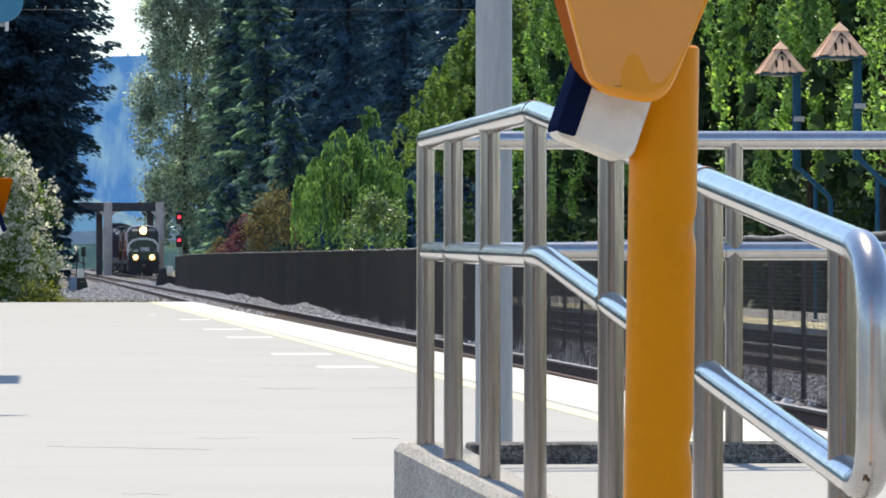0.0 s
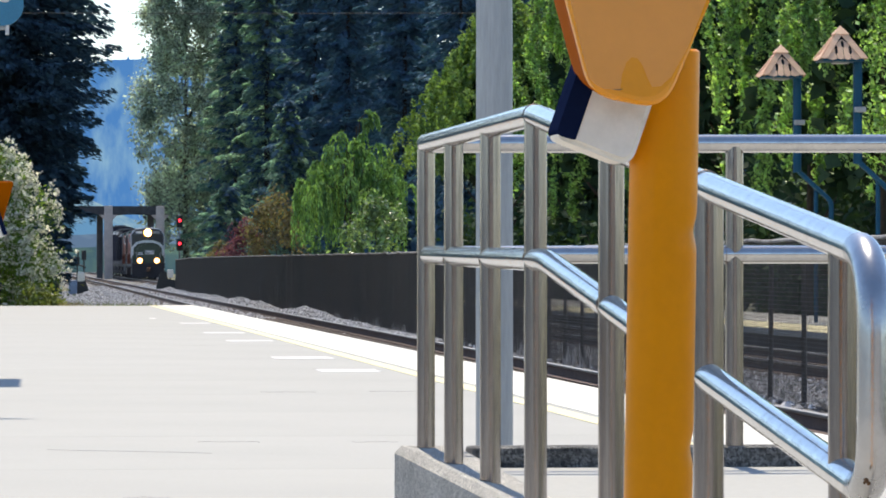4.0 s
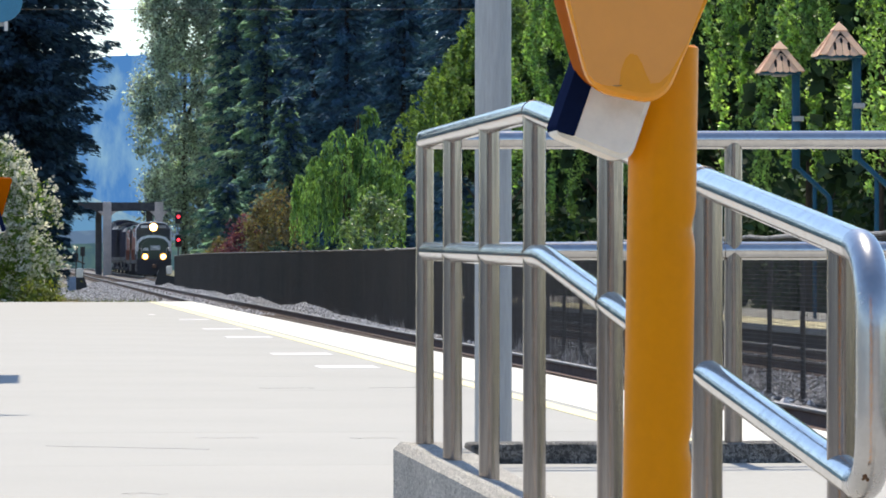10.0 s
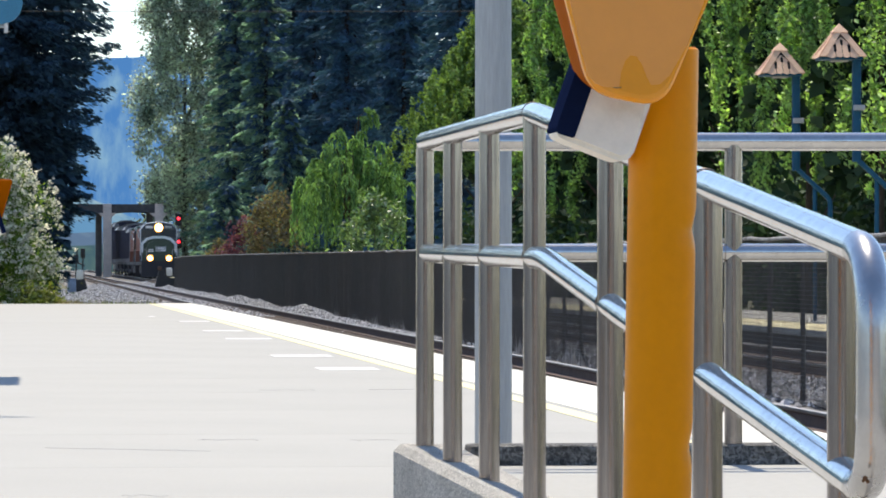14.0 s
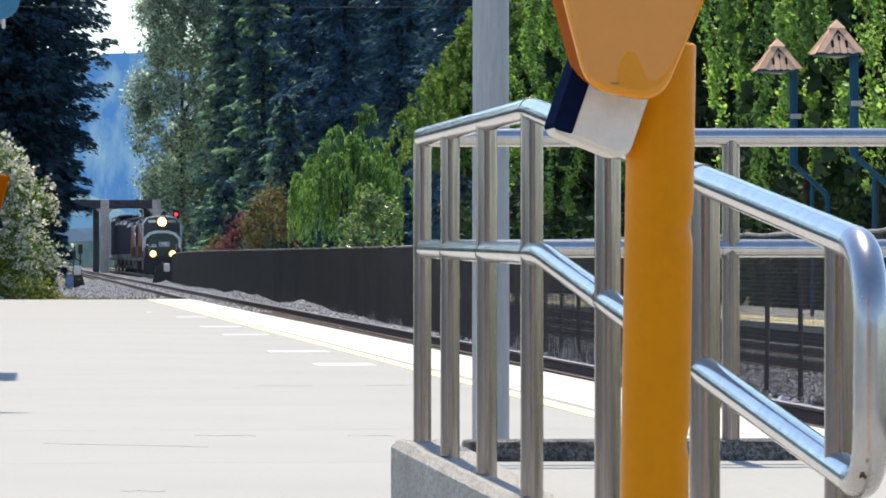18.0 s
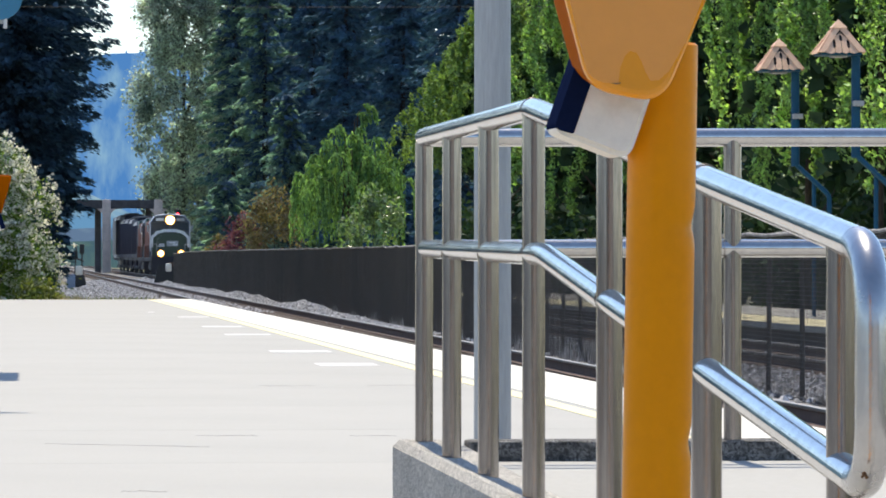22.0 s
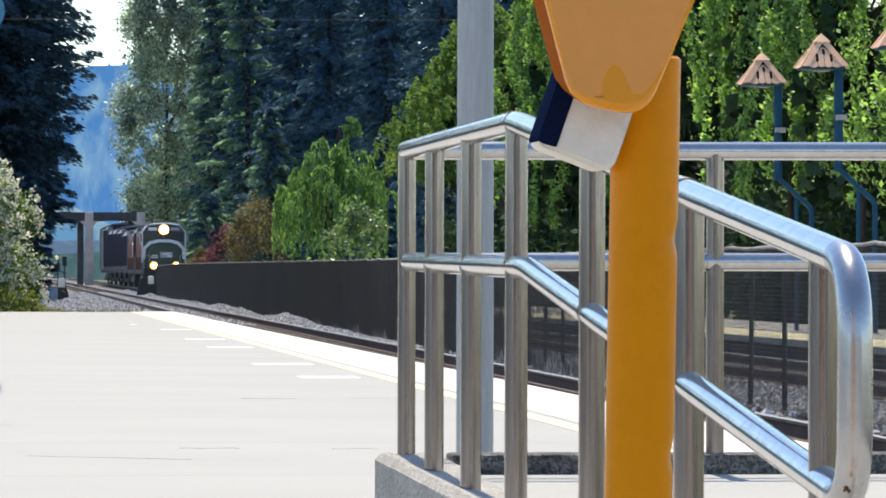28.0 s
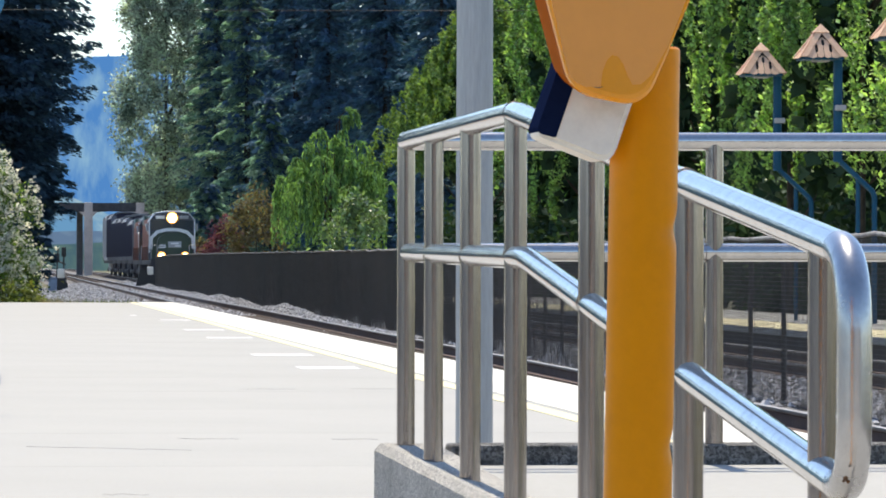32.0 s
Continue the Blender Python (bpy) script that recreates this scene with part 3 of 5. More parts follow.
def reader_stand():
    k = 0.715
    stand = thing("card_reader_stand", pose(0.978 * k, 6.99 * k, 0), "orange-yellow painted steel post with a tilted card reader", "card reader", "card readers")

    def sized(bm):
        for v in bm.verts:
            v.co = (v.co.x * k, v.co.y * k, 1.15 + (v.co.z - 1.15) * k)
        return bm

    foot = 1.15 - 1.15 / k
    stops = [foot, 0.4, 0.783] + [0.80 + 0.0085 * q for q in range(80)] + [1.483, 1.487]
    bm = tube(bmesh.new(), [(-0.009 + 0.0081 * (z - foot) + 0.009 * max(0, z - 0.78), 0, z) for z in stops], [0.0535] * (len(stops) - 1) + [0.049], 40)
    for v in bm.verts:  # two shallow dents in one side
        for z in (1.204, 0.866):
            v.co.x -= 0.0045 * math.exp(-((v.co.z - z) / 0.018) ** 2) * max(0, v.co.x / 0.0535) ** 2
    part("pole", sized(bm), ORANGE_SATIN, stand, "orange pole with two shallow dents")
    bm, rings = bmesh.new(), []
    for depth, inset, lift in ((-0.06, 0.012, 0), (-0.058, 0.006, 0), (-0.052, 0.001, 0), (-0.044, 0.0, 0), (0.05, 0.0, 0.016), (0.06, 0.008, 0.016)):
        line = rounded_outline([(-0.199 + inset, 1.70 - inset), (-0.121 + inset, 1.408 + inset + lift), (-0.006 - inset * 0.5, 1.386 + inset + lift), (0.129 - inset, 1.70 - inset)],
                               [0.03, 0.038, 0.042, 0.03])
        rings.append([bm.verts.new((u, depth, v)) for u, v in line])
    for a, b in zip(rings, rings[1:]):
        for q in range(len(a)):
            bm.faces.new((a[q], a[(q + 1) % len(a)], b[(q + 1) % len(a)], b[q]))
    bm.faces.new(rings[0])
    bm.faces.new(rings[-1])
    bmesh.ops.recalc_face_normals(bm, faces=bm.faces)
    back = bm.copy()
    bmesh.ops.delete(bm, geom=[f for f in bm.faces if f.calc_center_median().y > -0.03], context="FACES")
    bmesh.ops.delete(back, geom=[f for f in back.faces if f.calc_center_median().y < -0.03], context="FACES")
    tilt = Matrix.Translation((-0.009, -0.11, 0)) @ pose(0, 0, 0, 0, 0, 4)
    for shell in (bm, back):
        bmesh.ops.transform(shell, matrix=tilt, verts=shell.verts)
    hood = part("hood", sized(bm), ORANGE, stand, "glossy orange hood with rounded lower corners", angle=11)
    # the hood's side is coloured darker for the shade it stands in
    part("flange", sized(back), ORANGE_SHADED, hood, "orange side of the hood with shade in its colour")
    # a paler reflected sheen painted on the hood's face, leaving an arch-shaped darker bay at its foot
    sheen = [(-0.189, 1.697), (-0.128, 1.446), (-0.124, 1.434), (-0.113, 1.423), (-0.1, 1.418), (-0.077, 1.415), (-0.074, 1.440), (-0.067, 1.458), (-0.059, 1.466),
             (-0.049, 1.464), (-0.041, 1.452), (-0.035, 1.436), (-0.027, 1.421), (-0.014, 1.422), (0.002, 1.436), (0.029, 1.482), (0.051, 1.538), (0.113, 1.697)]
    bm = slab(bmesh.new(), sheen, (-0.0604, -0.0590))
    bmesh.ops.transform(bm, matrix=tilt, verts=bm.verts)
    part("faded_paint", sized(bm), HOOD_SHEEN, hood, "paler reflected sheen painted on the hood face", smooth=False)
    bm = slab(bmesh.new(), [(-0.086, 1.4165), (-0.080, 1.4155), (-0.073, 1.4170), (-0.073, 1.4180), (-0.080, 1.4168), (-0.086, 1.4174)], (-0.0612, -0.0603))
    bmesh.ops.transform(bm, matrix=tilt, verts=bm.verts)
    part("scratch", sized(bm), BLACK, hood, "short dark scratch in the paint", smooth=False)
    turn = pose(0, 0, 0, 0, 19, 0)
    at = Vector((-0.068, -0.015, 1.405))
    def shell(corners, radii, half, bevel):
        bm = slab(bmesh.new(), rounded_outline(corners, radii), (-half, half))
        rims = [] if not bevel else [e for e in bm.edges if abs(e.verts[0].co.y - e.verts[1].co.y) < 1e-6]
        if rims:
            bmesh.ops.bevel(bm, geom=rims, offset=bevel, segments=3, affect="EDGES")
        bmesh.ops.transform(bm, matrix=Matrix.Translation(at) @ turn, verts=bm.verts)
        return sized(bm)

    body = part("reader_body", shell([(-0.075, 0.1), (-0.075, -0.088), (0.0495, -0.093), (0.0495, 0.1)], [0.02, 0.014, 0.026, 0.02], 0.065, 0.008),
                READER_WHITE, stand, "scuffed white plastic reader body", angle=60)
    part("reader_face", shell([(-0.0775, 0.082), (-0.0775, -0.084), (-0.046, -0.082), (-0.046, 0.082)], [0.003, 0.012, 0.003, 0.003], 0.0665, 0),
         NAVY, body, "dark navy reader face")
    # pale blue piece paints in the sky's reflection on the navy end
    part("end_cap", shell([(-0.0772, 0.103), (-0.0772, 0.0825), (-0.044, 0.0825), (-0.044, 0.103)], [0.01, 0.002, 0.002, 0.006], 0.0663, 0),
         END_BLUE, body, "pale blue end cap")
    part("base_plate", block(-0.006, 0, 0.006, 0.18, 0.18, 0.012, 0.003), ORANGE_SATIN, stand)
    return stand


reader = reader_stand()
copy_thing(reader, pose(-0.213, 21.2, 0, 0, 0, 180))

# ---- posts and signs on the platform ----
post = thing("lamp_post", pose(2.481, 24, 0), "tall plain grey galvanised lamp post on the platform", "lamp post")
part("shaft", tube(bmesh.new(), [(0, 0, 0), (0, 0, 9)], [0.1, 0.088], 28), GALVANISED, post)
part("base_plate", block(0, 0, 0.015, 0.4, 0.4, 0.03, 0.006), GALVANISED, post)

SIGN_BLUE = material("sign_teal", (0.02, 0.17, 0.30), (0.025, 0.19, 0.32), 2, 0.4)
sign = thing("round_sign", pose(-0.62, 46.9, 0), "round teal station sign on a pole", "sign")
part("pole", tube(bmesh.new(), [(0, 0.06, 0), (0, 0.06, 4.3)], 0.05, 14), GALVANISED, sign)
part("bracket", block(0.2, 0.03, 3.6, 0.42, 0.03, 0.04, 0.005), GALVANISED, sign)
part("stub", tube(bmesh.new(), [(0.41, 0.0, 3.53), (0.41, 0.0, 3.70)], 0.02, 10), WHITE_LINE, sign)
# unseen plate and arm, added only to cast a shadow on the platform
part("lamp_head", block(0.15, 0.2, 5.2, 0.80, 3.1, 0.16, 0.03), GALVANISED, sign, "flat grey plate out of view, added for its shadow")
part("lamp_arm", tube(bmesh.new(), [(0, 0.06, 4.2), (0, 0.1, 5.1), (0, 0.7, 5.16)], 0.04, 10), GALVANISED, sign)
disc = part("disc", bmesh.new(), SIGN_BLUE, sign)
bm = tube(bmesh.new(), [(0.36, -0.02, 3.84), (0.36, 0.02, 3.84)], 0.22, 40)
bm.to_mesh(disc.data)
bm.free()
disc.data.materials.clear()
disc.data.materials.append(SIGN_BLUE)
part("emblem", slab(bmesh.new(), rounded_outline([(0.22, 3.88), (0.42, 3.86), (0.47, 3.95), (0.25, 3.97)], [0.02] * 4), (-0.03, -0.021)), WHITE_LINE, disc,
     "plain white emblem shape")

# unseen pole, added so that its arm casts a thin shadow
arm = thing("banner_pole", pose(-1.3, 36.5, 0), "unseen grey pole with a tapering arm, added for its shadow", "pole")
part("pole", tube(bmesh.new(), [(0, 0, 0), (0, 0, 4.75)], 0.05, 12), GALVANISED, arm)
part("arm", slab(bmesh.new(), [(-0.1, -0.42), (0.8, -0.36), (1.12, -0.22), (1.38, -0.2), (0.95, 0.12), (-0.1, 0.24)], (4.56, 4.6), "z"), GALVANISED, arm, "flat tapering arm", smooth=False)

# ---- pyramid lamps across the tracks ----


def pyramid_lamp():
    lamp = thing("pyramid_lamp", pose(15, 89.4, 0), "teal steel lamp with a cedar pyramid roof", "lamp", "pyramid lamps")
    half, low, high = 0.43, 4.93, 5.53
    hood = part("shade_frame", block(0, 0, low - 0.02, 0.76, 0.76, 0.05, 0.008), TEAL, lamp, "teal shade frame")
    bm = bmesh.new()
    apex = bm.verts.new((0, 0, high - 0.06))
    ring = [bm.verts.new((a * (half - 0.05), b * (half - 0.05), low)) for a, b in ((-1, -1), (1, -1), (1, 1), (-1, 1))]
    for k in range(4):
        bm.faces.new((ring[k], ring[(k + 1) % 4], apex))
    bm.faces.new(ring[::-1])
    part("roof_core", bm, BLACK, lamp, "dark gaps between the roof boards", smooth=False)
    for k in range(4):
        spin = pose(0, 0, 0, 0, 0, 90 * k)
        slope = math.atan2(high - low, half)
        for u0, u1, cut in ((-0.30, -0.136, 0.8), (-0.126, -0.005, 0.68), (0.005, 0.126, 0.68), (0.136, 0.30, 0.8)):
            bm = bmesh.new()
            tops = [cut * (1 - abs(u) / half) * 0.66 for u in (u0, u1)]
            # scalloped foot, and short slots cut where two boards meet
            pts = [(u0, 0), ((u0 + u1) / 2, -0.028), (u1, 0)]
            for u, way in ((u1, -1), (u0, 1)):
                low_v, high_v = ((0.25, 0.41) if abs(u) < 0.01 else (0.09, 0.30)) if abs(u) < 0.2 else (0, 0)
                slot = [(u, low_v), (u + way * 0.02, low_v + 0.02), (u + way * 0.022, high_v - 0.03), (u, high_v)] if high_v else []
                top = (u, tops[1] if u == u1 else tops[0])
                pts += slot + [top] if u == u1 else [top] + slot[::-1]
            drop = random.uniform(-0.008, 0.004)
            ob = [(u, -half + v * math.cos(slope) - 0.008, low + v * math.sin(slope) + drop) for u, v in pts]
            near = [bm.verts.new(p) for p in ob]
            far = [bm.verts.new((p[0], p[1] + 0.02, p[2] + 0.012)) for p in ob]
            bm.faces.new(near)
            bm.faces.new(far[::-1])
            count = len(pts)
            for q in range(count):
                bm.faces.new((near[q], near[(q + 1) % count], far[(q + 1) % count], far[q]))
            bmesh.ops.transform(bm, matrix=spin, verts=bm.verts)
            part("roof_board", bm, CEDAR, lamp, smooth=False)
        # hip boards run up both corners of each face
        for s in (-1, 1):
            bm = bmesh.new()
            a, b = Vector((s * half, -half, low)), Vector((0, -0.0, high))
            inward = Vector((-s * 0.115, 0, 0))
            pts = [a, a + inward, Vector((0, -0.27 * half, low + 0.73 * (high - low))), b]
            near = [bm.verts.new(p + Vector((0, -0.022, 0.01))) for p in pts]
            far = [bm.verts.new(p + Vector((0, 0.0, 0.0))) for p in pts]
            bm.faces.new(near)
            bm.faces.new(far[::-1])
            for q in range(4):
                bm.faces.new((near[q], near[(q + 1) % 4], far[(q + 1) % 4], far[q]))
            bmesh.ops.recalc_face_normals(bm, faces=bm.faces)
            bmesh.ops.transform(bm, matrix=spin, verts=bm.verts)
            part("hip_board", bm, CEDAR, lamp, smooth=False)
    bm = bmesh.new()
    tip = bm.verts.new((0, 0, high + 0.035))
    foot = [bm.verts.new((a * 0.15, b * 0.15, high - 0.135)) for a, b in ((-1, -1), (1, -1), (1, 1), (-1, 1))]
    for k in range(4):
        bm.faces.new((foot[k], foot[(k + 1) % 4], tip))
    bm.faces.new(foot[::-1])
    part("roof_cap", bm, CEDAR, lamp, "solid cedar cap at the peak", smooth=False)
    part("light_fitting", block(0, 0, low - 0.062, 0.3, 0.3, 0.035, 0.01), GALVANISED, lamp, "grey light fitting under the roof")
    part("post", tube(bmesh.new(), [(0.33, 0, low - 0.03), (0.33, 0, 3.0)], 0.085, 14), TEAL, lamp)
    part("elbow_pipe", tube(bmesh.new(), rounded([(0.33, 0, 3.3), (0.33, 0, 3.05), (1.02, 0, 2.42), (1.02, 0, 0)], 0.1, 5), 0.05, 12), TEAL, lamp, "bent teal pipe")
    part("leg", tube(bmesh.new(), [(0.72, 0.06, 2.68), (0.72, 0.06, 0)], 0.045, 10), TEAL, lamp)
    part("clamp_box", block(0.36, -0.1, 4.0, 0.2, 0.16, 0.1, 0.01), GALVANISED, lamp, "small grey box on the post")
    return lamp


lamp = pyramid_lamp()
copy_thing(lamp, pose(15, 82.77, 0.03))
copy_thing(lamp, pose(15, 75.2, 0.03))

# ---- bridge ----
# beams, deck and rear columns are coloured dark to paint in the bridge's shade
REAR_SHADE = material("rear_shade", (0.20, 0.20, 0.23), (0.14, 0.14, 0.17), 0.8, 0.7)
bridge = thing("road_bridge", pose(0, 470, -0.6), "concrete road bridge on columns over the tracks", "bridge")
for row, d in ((0, 0.0), (1, 9.0)):
    for x in (2.2 - 0.75 * row, 8.34 - 0.75 * row, 13.7 - 0.75 * row):
        column = part("column", block(x, d, 3.95, 0.88 - 0.22 * row, 0.9, 7.9, 0.05), REAR_SHADE if row else PALE_CONCRETE, bridge, "rear column with the bridge's shade in its colour" if row else "pale weathered concrete column")
        for s in (-1, 1):
            part("corbel", slab(bmesh.new(), [(x + s * 0.44, 6.95), (x + s * 0.44, 6.45), (x + s * 0.95, 6.95)], (d - 0.35, d + 0.35)), REAR_SHADE if row else PALE_CONCRETE,
                 column, smooth=False)
    for a, b in ((-3.9, 1.76), (2.64, 7.9), (8.78, 13.26)):
        mid, half = (a + b) / 2, (b - a) / 2
        arch = [(a, 7.86), (a, 6.75)] + [(mid + half * math.cos(math.pi * (1 - k / 10)), 6.75 + 0.35 * math.sin(math.pi * k / 10)) for k in range(1, 10)] + [(b, 6.75), (b, 7.86)]
        part("beam", slab(bmesh.new(), arch, (d - 0.3, d + 0.3)), SHADE_GIRDER, bridge, "beam with its shade in the dark colour", smooth=False)
part("deck", block(5, 8, 7.72, 18, 15.2, 0.22), SHADE_GIRDER, bridge, smooth=False)

# ---- railway signal ----
signal = thing("railway_signal", pose(14.6, 436.5, -0.5), "black railway signal mast showing two red lights", "signal")
part("mast", tube(bmesh.new(), [(0, 0.2, 0), (0, 0.2, 6.6)], 0.08, 10), GALVANISED, signal)
for z in (5.95, 3.72):
    head = part("signal_head", block(0, 0, z - 0.1, 0.6, 0.14, 1.15, 0.05), BLACK, signal)
    part("visor", tube(bmesh.new(), [(0, -0.07, z + 0.12), (0, -0.3, z + 0.12)], 0.15, 14), BLACK, head)
    lens = part("lens", tube(bmesh.new(), [(0, -0.305, z), (0, -0.325, z)], 0.15, 16), LAMP_RED, head, "glowing red lens")

# ---- plants ----
def leaves(name, c1, c2, thin=0.35, scale=0.8, gloss=0.15, rough=0.7, tint=(1.5, 1.6, 0.6), island=0.35):
    return material(name, c1, c2, scale, rough, thin=thin, island=island, fine=6, shine=gloss, tint=tint)


LEAF_LIME = leaves("leaf_light_green", (0.33, 0.49, 0.19), (0.15, 0.27, 0.105), 0.46, gloss=0.4, rough=0.45, island=0.6)
# cypress leaves darker than the row's, the tree's shaded side put into colour
LEAF_CYPRESS_SHADED = leaves("leaf_cypress_shaded", (0.24, 0.345, 0.115), (0.11, 0.20, 0.075), 0.34, gloss=0.2, island=0.45)
LEAF_WILLOW = leaves("leaf_willow", (0.19, 0.315, 0.155), (0.105, 0.195, 0.10), 0.52, island=0.55)
LEAF_PALE = leaves("leaf_pale_green", (0.22, 0.30, 0.18), (0.08, 0.14, 0.075), 0.45, 0.9, gloss=0.5, rough=0.35, island=0.6)
LEAF_MID = leaves("leaf_mid_green", (0.18, 0.26, 0.09), (0.10, 0.17, 0.07), 0.5)
LEAF_SILVER = leaves("leaf_silver_green", (0.60, 0.63, 0.52), (0.19, 0.265, 0.25), 0.6, 0.11, tint=(1.2, 1.3, 1.0), gloss=0.8, rough=0.35, island=0.7)
# needle tones hold sun, shade and blue haze in their base colours
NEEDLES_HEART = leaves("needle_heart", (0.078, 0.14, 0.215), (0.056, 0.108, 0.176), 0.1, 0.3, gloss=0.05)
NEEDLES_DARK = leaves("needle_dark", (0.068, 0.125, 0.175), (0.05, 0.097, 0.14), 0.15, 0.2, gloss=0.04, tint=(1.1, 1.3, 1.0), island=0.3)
NEEDLES_SHADE = leaves("needle_shade", (0.08, 0.170, 0.245), (0.058, 0.133, 0.202), 0.2, 0.12, tint=(1.1, 1.3, 1.05), island=0.2)
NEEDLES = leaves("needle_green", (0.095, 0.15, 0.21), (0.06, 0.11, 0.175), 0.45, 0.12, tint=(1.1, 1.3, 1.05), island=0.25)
NEEDLES_LIT = leaves("needle_lit", (0.26, 0.37, 0.29), (0.125, 0.215, 0.25), 0.58, 0.1, tint=(1.2, 1.4, 0.95), island=0.25)
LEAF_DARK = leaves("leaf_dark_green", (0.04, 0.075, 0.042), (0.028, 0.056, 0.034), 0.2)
LEAF_RED = leaves("leaf_red", (0.165, 0.085, 0.10), (0.12, 0.065, 0.082), 0.4, tint=(1.6, 1.0, 0.9))
LEAF_RUST = leaves("leaf_rust", (0.20, 0.165, 0.11), (0.13, 0.11, 0.08), 0.4)
BLOSSOM = leaves("blossom_cream", (0.76, 0.75, 0.68), (0.66, 0.66, 0.58), 0.4, tint=(1.15, 1.15, 1.0))
WEED = leaves("weed_green", (0.16, 0.21, 0.06), (0.18, 0.18, 0.065), 0.4)
RNG = np.random.default_rng(5)


def unit(a):
    return a / np.maximum(np.linalg.norm(a, axis=1, keepdims=True), 1e-9)


def sprays(name, at, along, normal, length, width, mat):
    """Many small pointed leaves: centres, directions, facings and sizes, as one mesh."""
    n = len(at)
    along = unit(along)
    across = unit(np.cross(along, normal))
    lift = np.cross(across, along)
    length, width = np.broadcast_to(length, n)[:, None], np.broadcast_to(width, n)[:, None]
    a = at - along * length * 0.5
    b = at + across * width * 0.5 + lift * width * 0.18 - along * length * 0.08
    c = at + along * length * 0.5
    d = at - across * width * 0.5 + lift * width * 0.18 - along * length * 0.08
    co = np.stack((a, b, c, d), axis=1).reshape(-1, 3).astype(np.float32)
    data = bpy.data.meshes.new(name)
    data.vertices.add(4 * n)
    data.vertices.foreach_set("co", co.ravel())
    data.loops.add(6 * n)
    base = (np.arange(n) * 4)[:, None]
    data.loops.foreach_set("vertex_index", (base + np.array([0, 1, 2, 0, 2, 3])).ravel().astype(np.int32))
    data.polygons.add(2 * n)
    data.polygons.foreach_set("loop_start", (np.arange(2 * n) * 3).astype(np.int32))
    data.polygons.foreach_set("loop_total", np.full(2 * n, 3, dtype=np.int32))
    data.update(calc_edges=True)
    data.materials.append(mat)
    return data


def crown(name, data, parent, label=""):
    ob = new(name, data)
    ob.parent = parent
    return tagged(ob, label)


def conifer(name, x, y, height, radius, mat, label, count=90, per=46, low=0.04, size=0.55, droop=0.35, base=-0.75, taper=0.9, waist=1.0, shag=1.0, even=0.5):
    """A conifer: trunk, whorls of uneven drooping limbs, each a pointed fan of sprays, around a heart coloured dark for
    shade.
    """
    tree = thing(name, pose(x, y, base), label, "tree")
    part("trunk", tube(bmesh.new(), [(0, 0, 0), (0.1, 0, height * 0.5), (0, 0, height)], [height * 0.008, height * 0.004, 0.02], 8), DARK_BARK, tree)
    h = low + (1 - low) * (np.arange(count) + RNG.random(count)) / count
    reach = radius * (1 - h) ** taper * np.clip(waist + 1.5 * h, 0, 1) * RNG.uniform(even, 1.15 - 0.4 * (even - 0.5), count) + 0.25
    turn = np.arange(count) * 2.39996 + RNG.normal(0, 0.45, count)
    out = np.stack((np.cos(turn), np.sin(turn), np.zeros(count)), axis=1)
    cross = np.stack((-out[:, 1], out[:, 0], np.zeros(count)), axis=1)
    root = np.stack((np.zeros(count), np.zeros(count), h * height), axis=1)
    sag = droop * RNG.uniform(0.3, 1.5, count)
    for k in range(0, count, 12):
        p = [root[k] + out[k] * reach[k] * s + np.array((0, 0, -sag[k] * reach[k] * s * s + 0.12 * reach[k] * s)) for s in (0, 0.5, 0.95)]
        part("limb", tube(bmesh.new(), p, [0.05 + 0.008 * reach[k], 0.03, 0.008], 5), DARK_BARK, tree)
    s = 0.12 + 0.9 * RNG.random((count, per)) ** 0.75
    reach2, fan = reach[:, None], RNG.uniform(0.6, 1.35, count)[:, None]
    aside = RNG.uniform(-1, 1, (count, per)) * fan * (0.30 * reach2 * np.clip(1.03 - s, 0, 1) ** 0.8 + 0.1 * size)
    at = root[:, None] + out[:, None] * (reach2 * s)[..., None] + cross[:, None] * aside[..., None]
    hang = np.abs(RNG.normal(0, 1, (count, per))) * shag * (0.4 * size + 0.07 * reach2 * (1.05 - s)) + 0.25 * np.abs(aside)
    at[..., 2] += -sag[:, None] * reach2 * s * s + 0.14 * reach2 * s - hang
    along = out[:, None] + cross[:, None] * (np.sign(aside) * RNG.uniform(0.1, 1.0, s.shape))[..., None] + RNG.normal(0, 0.22, (count, per, 3))
    along[..., 2] -= 0.35
    normal = RNG.normal(0, 0.45, (count, per, 3)) + out[:, None] * 0.3 + np.array((0, 0, 0.8))
    big = size * RNG.uniform(0.55, 1.4, count * per)
    crown("crown", sprays("crown", at.reshape(-1, 3), along.reshape(-1, 3), normal.reshape(-1, 3), big, big * 0.34, mat), tree)
    # inner sprays coloured dark to paint in the crown's shade
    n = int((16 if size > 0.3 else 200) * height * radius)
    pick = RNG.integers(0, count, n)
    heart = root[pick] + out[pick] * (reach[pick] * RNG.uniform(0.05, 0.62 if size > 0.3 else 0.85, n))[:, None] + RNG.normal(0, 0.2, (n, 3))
    crown("inner_crown", sprays("inner_crown", heart, out[pick] + np.array((0, 0, -0.5)), RNG.normal(0, 1, (n, 3)), 1.6 * size, 0.9 * size, NEEDLES_DARK if mat is NEEDLES_DARK else NEEDLES_HEART), tree, "inner branches with the heart's shade in their colour")
    return tree


